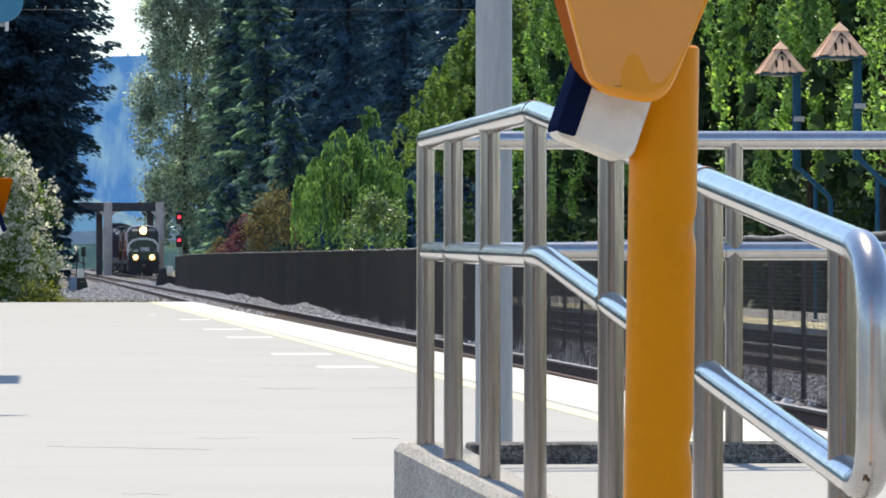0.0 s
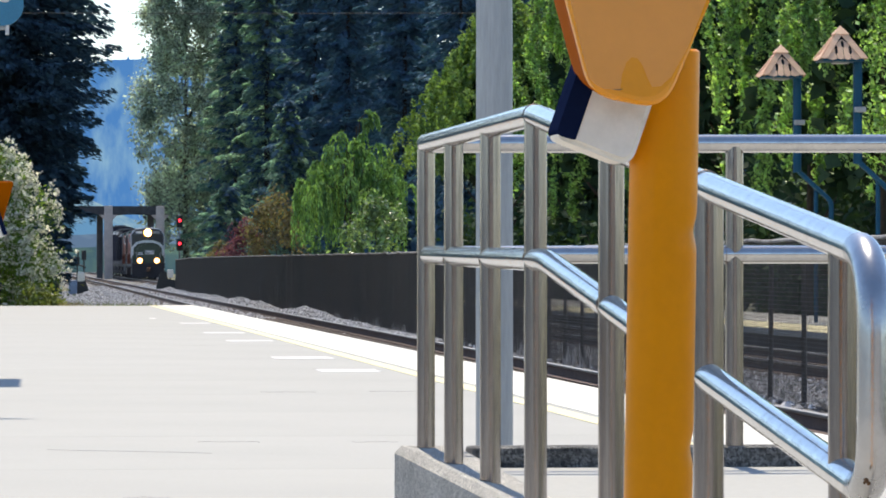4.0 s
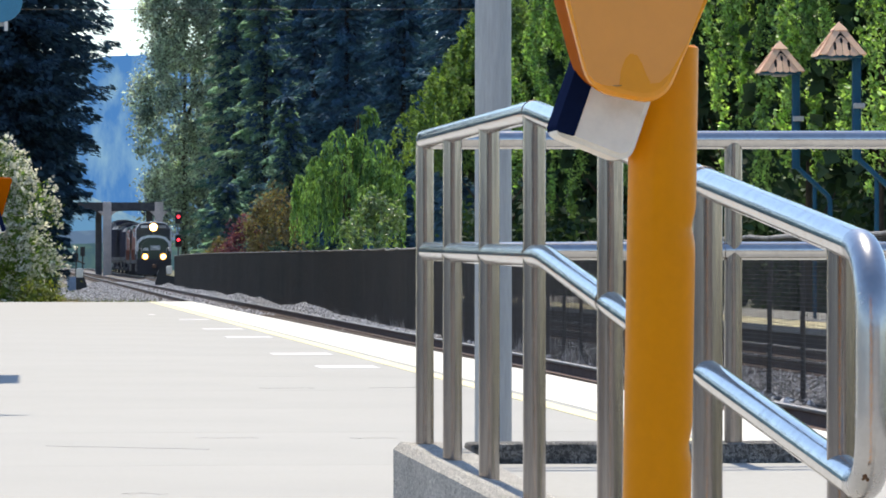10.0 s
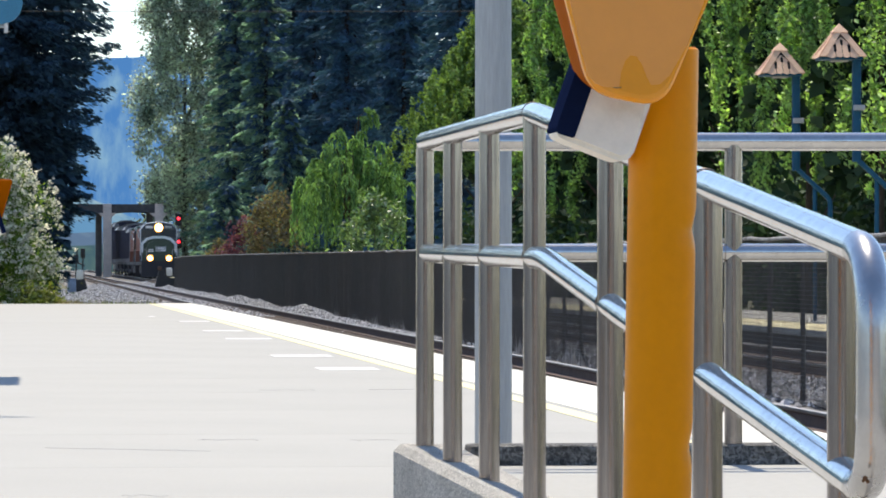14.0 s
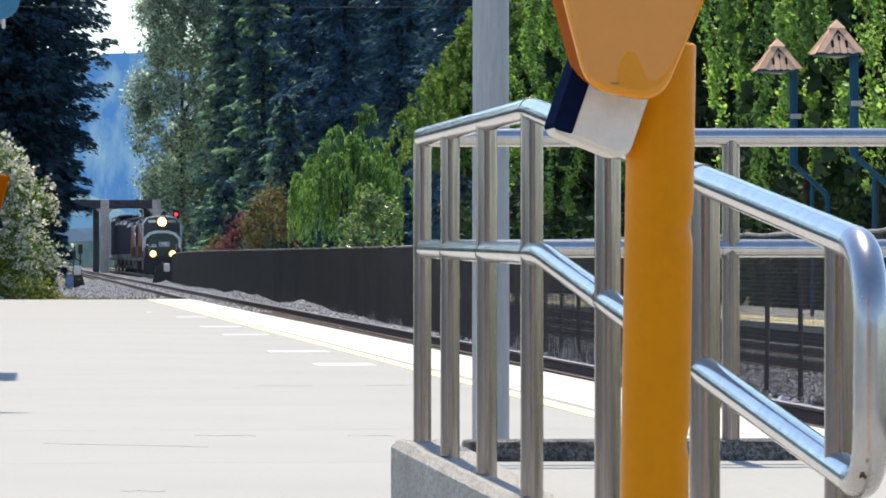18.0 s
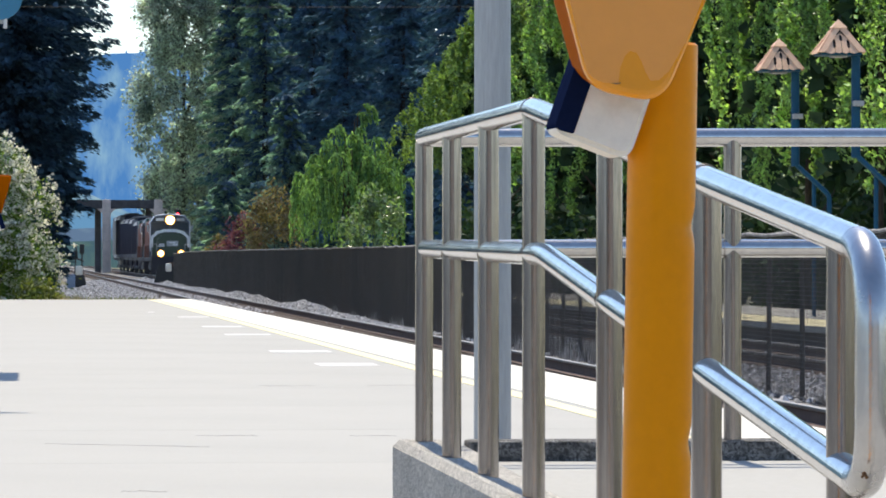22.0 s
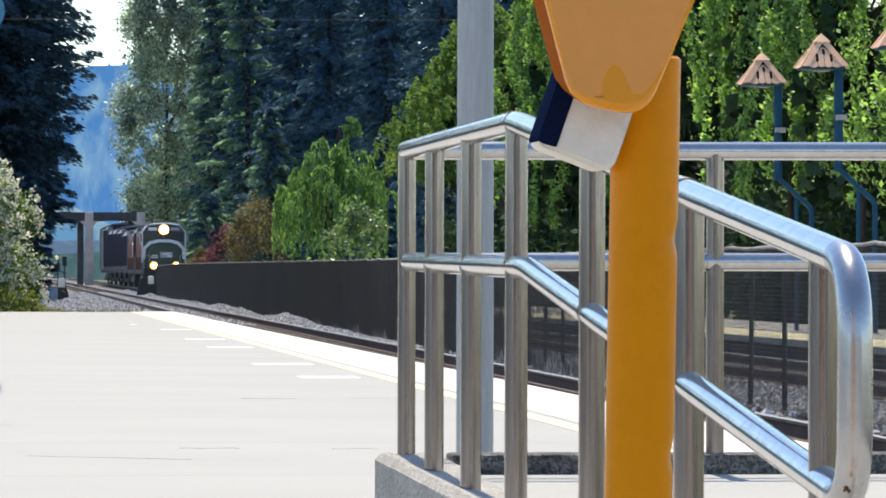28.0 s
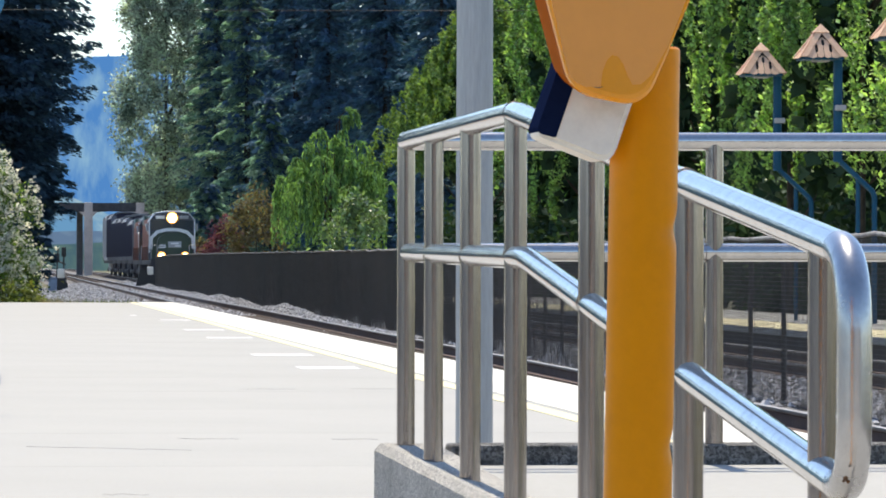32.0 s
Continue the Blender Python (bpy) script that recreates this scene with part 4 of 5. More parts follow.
def broadleaf(name, x, y, height, radius, mat, label, clumps=160, per=70, leaf=0.16, low=0.12, shape="egg", spread=0.5, upright=0.3, base=-0.75, extra=None, firm=0.0, notch=None, plume=0):
    """A broad-leaved tree or shrub: trunk, limbs, and clumps of leaves with gaps between."""
    tree = thing(name, pose(x, y, base), label, "shrub" if height < 5.5 else "tree")
    part("trunk", tube(bmesh.new(), [(0, 0, 0), (0.05, 0.04, height * 0.35), (0, 0, height * 0.8)], [height * 0.008, height * 0.005, 0.015], 8), BARK, tree)
    h = RNG.random(clumps) ** 0.9
    if shape == "cone":
        r = radius * np.clip((1 - h) ** 0.72, 0.03, 1) * np.clip(h * 7 + 0.55, 0, 1)
    elif shape == "spire":
        r = radius * np.clip((1 - h) ** 0.5, 0.05, 1) * np.clip(h * 7 + 0.55, 0, 1)
    elif shape == "column":
        r = radius * np.clip(np.sin(np.pi * np.clip(h * 0.86 + 0.13, 0, 1)) ** 0.6, 0.1, 1)
    else:
        r = radius * np.clip(np.sin(np.pi * np.clip(h * 0.9 + 0.08, 0, 1)) ** 0.55, 0.08, 1)
    turn = RNG.random(clumps) * 2 * np.pi
    r = r * (0.25 + 0.75 * RNG.random(clumps) ** 0.35) * RNG.uniform(0.82, 1.1, clumps)
    mid = np.stack((np.cos(turn) * r, np.sin(turn) * r, height * (low + (1 - low) * h)), axis=1)
    if plume:  # clumps stacked into upright plumes with dark gaps between them
        k = np.arange(clumps)
        mid = mid[k - k % plume] * (1 + 0.05 * RNG.normal(0, 1, (clumps, 3)) * np.array((1, 1, 0)))
        mid[:, 2] += (k % plume - 0.5 * plume) * 0.42 + RNG.normal(0, 0.1, clumps)
    if notch:  # a bay in one side of the crown
        bay = (np.abs(mid[:, 2] - notch[0]) < notch[1]) & (mid[:, 0] < -1.0)
        mid[bay, 0] *= 0.7
    for k in range(0, clumps, 18):
        start = (0, 0, max(0.3 * mid[k][2], mid[k][2] - 1.2 * r[k] - 0.3))
        part("limb", tube(bmesh.new(), [start, 0.6 * mid[k] + 0.4 * np.array(start) + np.array((0, 0, 0.05)), mid[k]], [0.012 * height / 3, 0.01, 0.004], 5), BARK, tree)
    big = spread * RNG.uniform(0.6, 1.3, clumps)
    if plume:
        big *= 1.15 - 0.5 * (np.arange(clumps) % plume) / plume
    off = RNG.normal(0, 1, (clumps, per, 3)) * np.array((0.55, 0.55, 0.5 + upright))
    at = mid[:, None] + off * big[:, None, None]
    outward = mid.copy()
    outward[:, 2] = 0
    outward = unit(outward)
    if firm:
        off = np.reshape(unit(off.reshape(-1, 3)), off.shape) * np.array((0.55, 0.55, 1.05)) * RNG.uniform(0.4, 1.15, (clumps, per, 1))
        at = mid[:, None] + off * big[:, None, None]
    normal = off * (0.6 + 1.6 * firm) + outward[:, None] * 0.5 + np.array((0, 0, 0.5)) + RNG.normal(0, 0.45, (clumps, per, 3))
    along = RNG.normal(0, 0.7, (clumps, per, 3)) + outward[:, None] * 0.5 + np.array((0, 0, -0.3 + upright))
    size = leaf * RNG.uniform(0.6, 1.4, clumps * per)
    flat = (at.reshape(-1, 3), along.reshape(-1, 3), normal.reshape(-1, 3))
    keep = flat[0][:, 2] > 0.05
    crown("crown", sprays("crown", flat[0][keep], flat[1][keep], flat[2][keep], size[keep], size[keep] * 0.62, mat), tree)
    if firm:  # the dense heart of the crown, its shade put into dark leaf colour
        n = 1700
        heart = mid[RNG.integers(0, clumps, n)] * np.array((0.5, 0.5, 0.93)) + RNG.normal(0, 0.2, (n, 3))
        crown("inner_crown", sprays("inner_crown", heart, RNG.normal(0, 1, (n, 3)), RNG.normal(0, 1, (n, 3)), 0.6, 0.45, LEAF_DARK), tree, "inner leaves with the heart's shade in their colour")
    if extra:
        pick = np.flatnonzero((((off * outward[:, None]).sum(axis=2) > 0.0) & (RNG.random((clumps, per)) < extra[1])).ravel() & keep)
        petals = 7
        at = np.repeat(flat[0][pick] + outward[:, None].repeat(per, 1).reshape(-1, 3)[pick] * 0.1, petals, axis=0) + RNG.normal(0, extra[2] * 0.55, (len(pick) * petals, 3)) * np.array((1, 1, 0.7))
        size = extra[2] * RNG.uniform(0.6, 1.3, len(at))
        crown("blossom", sprays("blossom", at, RNG.normal(0, 1, at.shape), RNG.normal(0, 0.6, at.shape) + np.array((0, -0.5, 0.8)), size, size * 0.85, extra[0]), tree, "clusters of cream blossom")
    return tree


def weeping(name, x, y, height, radius, mat, label, base=-0.75):
    """A weeping tree: a leaning trunk, arching limbs, and curtains of hanging strands under each of them."""
    tree = thing(name, pose(x, y, base), label, "tree")
    part("trunk", tube(bmesh.new(), [(0, 0, 0), (0.1, 0, height * 0.5), (0.3, 0, height * 0.9)], [0.22, 0.14, 0.04], 8), BARK, tree)
    at, along, domes = [], [], []
    for k in range(24):
        turn, out = 2.39996 * k, radius * math.sqrt((k + 0.5) / 24)
        domes.append((out * math.cos(turn), out * math.sin(turn), height * (0.98 - 0.30 * (out / radius) ** 2.2) * random.uniform(0.86, 1.0)))
    domes += [(0.8, 0.0, height * 1.07), (0.45, 0.1, height * 1.02)]
    for k, (u, v, top) in enumerate(domes):
        part("limb", tube(bmesh.new(), [(0.1, 0, height * 0.4), (u * 0.55, v * 0.55, top * 0.97), (u, v, top)], [0.06, 0.035, 0.01], 5), BARK, tree)
        for q in range(13 if top < height else 5):
            a, r = random.uniform(0, 6.28) if top < height else random.uniform(-0.7, 0.7), random.uniform(0.25, 0.95)
            start, length = top + random.uniform(-0.1, 0.1), top * random.uniform(0.25, 0.66) * (1 if top < height else 0.16)
            s = RNG.random(56) ** 0.8
            out, fall_by = r * (1 - np.exp(-5 * s)), length * s ** 1.5 - 0.12 * np.sin(np.minimum(s * 8, 3.1))
            line = np.stack((u + out * math.cos(a), v + out * math.sin(a), start - fall_by), axis=1)
            at.append(line + RNG.normal(0, 0.045, (56, 3)))
            slope = np.stack((5 * r * np.exp(-5 * s) * math.cos(a), 5 * r * np.exp(-5 * s) * math.sin(a), -1.5 * length * s ** 0.5), axis=1)
            along.append(unit(slope) + RNG.normal(0, 0.28, (56, 3)))
    at, along = np.concatenate(at), np.concatenate(along)
    size = RNG.uniform(0.16, 0.40, len(at))
    keep = at[:, 2] > 0.1
    crown("crown", sprays("crown", at[keep], along[keep], RNG.normal(0, 1, (keep.sum(), 3)), size[keep], size[keep] * 0.32, mat), tree)
    return tree


# beside the end of the platform
conifer("conifer", -0.6, 150, 19, 4.0, NEEDLES_DARK, "tall dark drooping conifer behind the platform end", 520, 310, 0.02, 0.23, 0.22, taper=0.3, waist=0.36, shag=1.3, even=0.72)
conifer("conifer", -2.3, 157, 22, 4.2, NEEDLES_DARK, "tall dark drooping conifer behind the platform end", 260, 200, 0.02, 0.34, 0.3, taper=0.4, waist=0.6, shag=1.3)
# unseen conifers left of view, added as a dark line for the rails to reflect
OUTER_FIR = conifer("conifer", -9, 152, 20, 4.4, NEEDLES_DARK, "unseen dark conifer left of view, added for the rails to reflect", 130, 70, 0.02, 0.7, 0.3, taper=0.4, waist=0.6)
for x, y in ((-15, 140), (-20, 126), (-27, 112), (-33, 96), (-40, 78)):
    copy_thing(OUTER_FIR, pose(x, y, -0.75, 0, 0, 37 * x))
broadleaf("flowering_bush", -0.88, 134.5, 5.25, 1.6, LEAF_MID, "large green bush covered in cream blossom", 125, 135, 0.11, 0.05, spread=0.36,
          extra=(BLOSSOM, 0.26, 0.10))
broadleaf("low_bush", 0.35, 131.6, 1.0, 0.7, WEED, "low bright green bush at the platform end", 60, 40, 0.13, 0.05, spread=0.28)
broadleaf("low_bush", 0.5, 137, 1.7, 0.5, LEAF_DARK, "low dark leafy bush beside the track", 50, 40, 0.12, 0.05, spread=0.28)

# far trees along the line
broadleaf("poplar", 17.9, 515, 42, 6.0, LEAF_SILVER, "very tall silvery green poplar beside the railway", 520, 125, 0.39, 0.09, "column", 0.95, 0.4, notch=(26.0, 3.2))
# lit and shaded firs differ by needle material, not by lamps
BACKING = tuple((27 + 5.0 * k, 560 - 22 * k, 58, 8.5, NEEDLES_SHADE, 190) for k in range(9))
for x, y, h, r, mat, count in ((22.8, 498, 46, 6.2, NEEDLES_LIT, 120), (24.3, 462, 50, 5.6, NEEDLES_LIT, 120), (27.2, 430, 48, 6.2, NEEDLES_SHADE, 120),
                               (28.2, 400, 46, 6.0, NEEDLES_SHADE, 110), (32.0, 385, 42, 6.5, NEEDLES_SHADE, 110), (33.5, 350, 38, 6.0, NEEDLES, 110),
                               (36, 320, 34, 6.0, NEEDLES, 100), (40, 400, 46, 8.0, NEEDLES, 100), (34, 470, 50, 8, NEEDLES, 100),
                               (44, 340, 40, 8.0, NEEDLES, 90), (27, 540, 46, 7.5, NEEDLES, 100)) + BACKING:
    conifer("fir", x, y, h, r, NEEDLES_SHADE if x >= 32.5 and h < 55 else mat, "tall fir beside the railway, light and shade in its needle colour", count + 50, (160 if x < 33 else 85) if h < 55 else 55, 0.02, 0.5 if h < 55 else 1.1, 0.30, taper=0.62)
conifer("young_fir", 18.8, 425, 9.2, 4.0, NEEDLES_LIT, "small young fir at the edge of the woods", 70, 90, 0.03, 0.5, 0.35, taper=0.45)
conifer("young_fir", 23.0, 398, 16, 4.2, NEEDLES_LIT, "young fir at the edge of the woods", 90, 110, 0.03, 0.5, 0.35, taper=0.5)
weeping("weeping_tree", 19.0, 265, 10.1, 3.5, LEAF_WILLOW, "bright green weeping tree behind the fence")
broadleaf("shrub", 18.6, 242, 5.1, 2.3, LEAF_PALE, "loose pale green feathery shrub behind the fence", 52, 62, 0.25, 0.05, spread=0.42)
broadleaf("red_shrub", 15.7, 331, 4.7, 2.0, LEAF_RED, "dark red leaved shrub beside the track", 60, 60, 0.24, 0.03, spread=0.4)
broadleaf("rust_shrub", 17.4, 318, 6.7, 2.1, LEAF_RUST, "rusty orange leaved small tree beside the track", 55, 75, 0.24, 0.08, spread=0.6)
broadleaf("red_shrub", 14.7, 345, 3.2, 1.5, LEAF_RUST, "rusty orange leaved shrub beside the track", 50, 50, 0.24, 0.03, spread=0.4)
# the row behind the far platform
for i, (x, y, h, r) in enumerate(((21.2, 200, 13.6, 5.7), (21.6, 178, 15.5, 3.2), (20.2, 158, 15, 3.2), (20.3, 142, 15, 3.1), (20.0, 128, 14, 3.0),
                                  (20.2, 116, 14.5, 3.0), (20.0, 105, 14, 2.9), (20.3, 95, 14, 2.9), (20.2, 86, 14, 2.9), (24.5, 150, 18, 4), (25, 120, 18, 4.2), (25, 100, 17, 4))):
    broadleaf("row_tree", x, y, h, r, LEAF_LIME if i else LEAF_CYPRESS_SHADED, "dense light green tree in a row behind the far platform" if i else "dense conical cypress at the end of the row, shade in its colour", (360 if x < 22 else 90) if i else 1250, ((96 if y > 100 else 50) if i else 80) if x < 22 else 50,
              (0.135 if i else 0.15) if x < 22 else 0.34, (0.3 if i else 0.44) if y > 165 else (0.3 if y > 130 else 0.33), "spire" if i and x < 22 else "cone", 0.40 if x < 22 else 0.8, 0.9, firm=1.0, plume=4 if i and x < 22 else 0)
# hedge leaves are coloured dark to paint in the shade under the trees
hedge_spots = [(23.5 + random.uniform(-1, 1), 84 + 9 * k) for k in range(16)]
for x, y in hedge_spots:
    broadleaf("hedge_bush", x, y, 4.8, 3.2, LEAF_DARK, "hedge bush with the trees' shade in its dark leaf colour", 80, 40, 0.34, 0.02, spread=0.8)

# grass at the platform end
n = 9000
at = np.stack((RNG.uniform(-8, 4.2, n), RNG.uniform(129.2, 150, n), np.full(n, -0.6)), axis=1)
tall = RNG.uniform(0.15, 0.7, n)
at[:, 2] += tall * 0.4
weeds = new("tall_grass", sprays("tall_grass", at, RNG.normal(0, 0.25, (n, 3)) + np.array((0, 0, 1.0)), RNG.normal(0, 1, (n, 3)), tall, 0.05, WEED))
tagged(weeds, "tall yellowing grass and weeds beside the track", "grass", kind="stuff")

STALK = leaves("dry_stalk", (0.34, 0.325, 0.31), (0.2, 0.19, 0.185), 0.1, tint=(1, 1, 1))
DRY = leaves("dry_grass", (0.42, 0.34, 0.18), (0.30, 0.25, 0.13), 0.4, tint=(1.3, 1.2, 0.9))
n = 2600
at = np.stack((RNG.uniform(0.9, 3.4, n), RNG.uniform(128.8, 131.8, n), np.full(n, -0.6)), axis=1)
tall = RNG.uniform(0.3, 0.85, n) * np.clip(1.5 - 0.35 * at[:, 0], 0.35, 1)
at[:, 2] += tall * 0.4
weeds = new("dry_grass", sprays("dry_grass", at, RNG.normal(0, 0.3, (n, 3)) + np.array((0, 0, 1.0)), RNG.normal(0, 1, (n, 3)), tall, 0.04, DRY))
tagged(weeds, "dry tan grass at the platform end", "grass", kind="stuff")

n = 1500
at = np.stack((RNG.normal(8.72, 0.06, n), 62 * (150 / 62) ** RNG.random(n), np.full(n, -0.5)), axis=1)
at[:, 1] += 0.5 * np.sin(at[:, 1] * 1.7)
tall = RNG.uniform(0.1, 0.42, n) * np.clip(0.5 + 0.8 * np.sin(at[:, 1] * 0.9), 0.2, 1)
at[:, 2] += tall * 0.4
weeds = new("dry_stalks", sprays("dry_stalks", at, RNG.normal(0, 0.12, (n, 3)) + np.array((0, 0, 1.0)), RNG.normal(0, 1, (n, 3)), tall, 0.018, STALK))
tagged(weeds, "thin pale dry stalks along the foot of the fence", "grass", kind="stuff")

# far hills as glowing sheets, the blue haze of distance put into their colour
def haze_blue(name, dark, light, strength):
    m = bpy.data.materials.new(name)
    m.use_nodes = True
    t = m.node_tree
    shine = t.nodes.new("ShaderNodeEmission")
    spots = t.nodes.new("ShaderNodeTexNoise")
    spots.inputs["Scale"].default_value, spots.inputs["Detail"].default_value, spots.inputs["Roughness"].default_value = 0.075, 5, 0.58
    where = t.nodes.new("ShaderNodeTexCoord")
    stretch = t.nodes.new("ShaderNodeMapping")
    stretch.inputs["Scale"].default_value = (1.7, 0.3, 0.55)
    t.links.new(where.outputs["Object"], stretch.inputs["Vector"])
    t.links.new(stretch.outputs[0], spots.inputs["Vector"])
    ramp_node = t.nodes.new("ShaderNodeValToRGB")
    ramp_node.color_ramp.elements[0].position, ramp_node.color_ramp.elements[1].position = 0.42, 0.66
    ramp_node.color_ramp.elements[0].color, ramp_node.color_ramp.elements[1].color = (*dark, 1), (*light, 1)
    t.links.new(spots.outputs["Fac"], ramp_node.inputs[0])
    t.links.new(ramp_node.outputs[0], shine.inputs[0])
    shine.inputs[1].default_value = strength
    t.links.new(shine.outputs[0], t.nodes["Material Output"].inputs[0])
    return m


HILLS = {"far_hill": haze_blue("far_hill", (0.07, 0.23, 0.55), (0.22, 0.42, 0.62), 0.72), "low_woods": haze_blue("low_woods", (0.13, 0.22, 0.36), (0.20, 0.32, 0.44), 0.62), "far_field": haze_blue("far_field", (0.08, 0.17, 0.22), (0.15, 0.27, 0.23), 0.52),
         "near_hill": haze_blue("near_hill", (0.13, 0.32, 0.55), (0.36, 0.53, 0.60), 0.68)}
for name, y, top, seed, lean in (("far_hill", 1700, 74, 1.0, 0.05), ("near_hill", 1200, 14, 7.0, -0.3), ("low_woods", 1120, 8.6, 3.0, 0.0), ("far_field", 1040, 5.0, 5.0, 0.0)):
    cells = 300
    strip = [(-500 + 1400 * i / cells) for i in range(cells + 1)]
    sheet_v, sheet_f, fir_v, fir_f = [], [], [], []
    for i, x in enumerate(strip):
        z = max(1.0, top + min(1.0, top / 20) * (7 * noise.noise((x * 0.012, seed, 0)) + 4 * noise.noise((x * 0.05, seed, 2))) + lean * (x - 28))
        sheet_v += [(x, y, z), (x, y - 60, z * 0.55), (x, y - 70, -1.2)]
        if i:
            a = 3 * i - 3
            sheet_f += [(a, a + 1, a + 4, a + 3), (a + 1, a + 2, a + 5, a + 4)]
        for k in range(4 if top > 40 else 0):
            u, w, tall = x + random.uniform(-2.3, 2.3), random.uniform(0.8, 1.9), random.uniform(-3.5, 2.2) + (2.2 if random.random() < 0.12 else 0)
            n = len(fir_v)
            fir_v += [(u - w, y - 1, z - 4), (u + w, y - 1, z - 4), (u, y + 2, z - 4), (u, y, z + tall)]
            fir_f += [(n, n + 1, n + 3), (n + 1, n + 2, n + 3), (n + 2, n, n + 3)]
    n = len(sheet_v)
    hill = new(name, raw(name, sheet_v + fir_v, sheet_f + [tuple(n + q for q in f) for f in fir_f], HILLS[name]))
    tagged(hill, "forested hill, a glowing sheet with blue haze in its colour", "hill", kind="structure")

wire = thing("overhead_wire", pose(0, 120, 0), "thin overhead cable across the tracks", "cable")
part("cable", tube(bmesh.new(), [(-30 + 80 * k / 30, 0, 7.80 + 0.0006 * (-22 + 80 * k / 30) ** 2 * 0.3) for k in range(31)], 0.006, 6), BLACK, wire)
for x in (-30, 50):
    part("pole", tube(bmesh.new(), [(x, 0, -0.75), (x, 0, 8.6)], [0.16, 0.12], 10), BARK, wire)

stand = thing("switch_stand", pose(3.48, 295, -0.66), "black trackside switch stand with a pale cap and bent levers", "switch stand")
part("case", slab(bmesh.new(), [(-0.38, -0.25), (-0.32, 0.42), (-0.26, 0.74), (0.28, 0.74), (0.42, 0.35), (0.5, -0.25)], (-0.25, 0.25)), BLACK, stand, smooth=False)
part("cap", block(-0.02, -0.02, 1.05, 0.46, 0.4, 0.62, 0.1), READER_WHITE, stand, "rounded pale cap")
part("lever", tube(bmesh.new(), [(-0.28, 0.1, 0.7), (-0.24, 0.1, 1.9), (-0.2, 0.1, 2.7)], 0.05, 8), BLACK, stand)
part("lever", tube(bmesh.new(), [(0.22, 0.1, 0.7), (0.16, 0.1, 1.6), (0.2, 0.1, 2.75)], 0.05, 8), BLACK, stand)
part("lever", tube(bmesh.new(), [(-0.62, 0.1, 1.75), (-0.2, 0.1, 1.85), (0.3, 0.1, 1.65)], 0.05, 8), BLACK, stand)
part("target", block(0.17, 0.1, 2.45, 0.3, 0.06, 0.62, 0.02), BLACK, stand)
part("target", block(-0.26, 0.1, 2.1, 0.3, 0.06, 0.5, 0.02), BLACK, stand)
tarp = thing("blue_crate", pose(2.9, 292, -0.76), "small pale blue trackside crate beside the switch stand", "crate")
part("body", block(0, 0, 0.42, 0.55, 0.6, 0.84, 0.05), END_BLUE, tarp)
part("lid", block(0, 0, 0.88, 0.6, 0.66, 0.08, 0.02), END_BLUE, tarp)

# ---- train ----
LOCO_CAB = material("loco_cab", (0.06, 0.075, 0.105), (0.045, 0.055, 0.085), 2, 0.4)
LOCO_WHITE = material("loco_white_paint", (0.86, 0.86, 0.86), (0.74, 0.74, 0.75), 2, 0.4)
CAB_ROOF_SHEEN = material("cab_roof_sheen", (0.40, 0.45, 0.55), (0.33, 0.38, 0.47), 1, 0.5)
PALE_CAR = material("car_pale_grey", (0.52, 0.52, 0.52), (0.40, 0.40, 0.41), 1, 0.6, stain=((0.2, 0.17, 0.15), 1.5, 0.6, 0.5))


def wheelset(parent, y):
    axle = part("wheelset", tube(bmesh.new(), [(-0.9, 0, 0), (0.9, 0, 0)], 0.09, 8), LOCO_BLACK, parent)
    axle.location = (0, y, 0.5)
    for s in (-0.72, 0.72):
        bm = tube(bmesh.new(), [(s - 0.07, 0, 0), (s + 0.07, 0, 0)], 0.5, 24)
        for k in range(4):
            box(bm, s * 1.1, 0.24 * math.cos(k * 1.57), 0.24 * math.sin(k * 1.57), 0.06, 0.12, 0.12)
        part("wheel", bm, LOCO_BLACK, axle)
    return axle


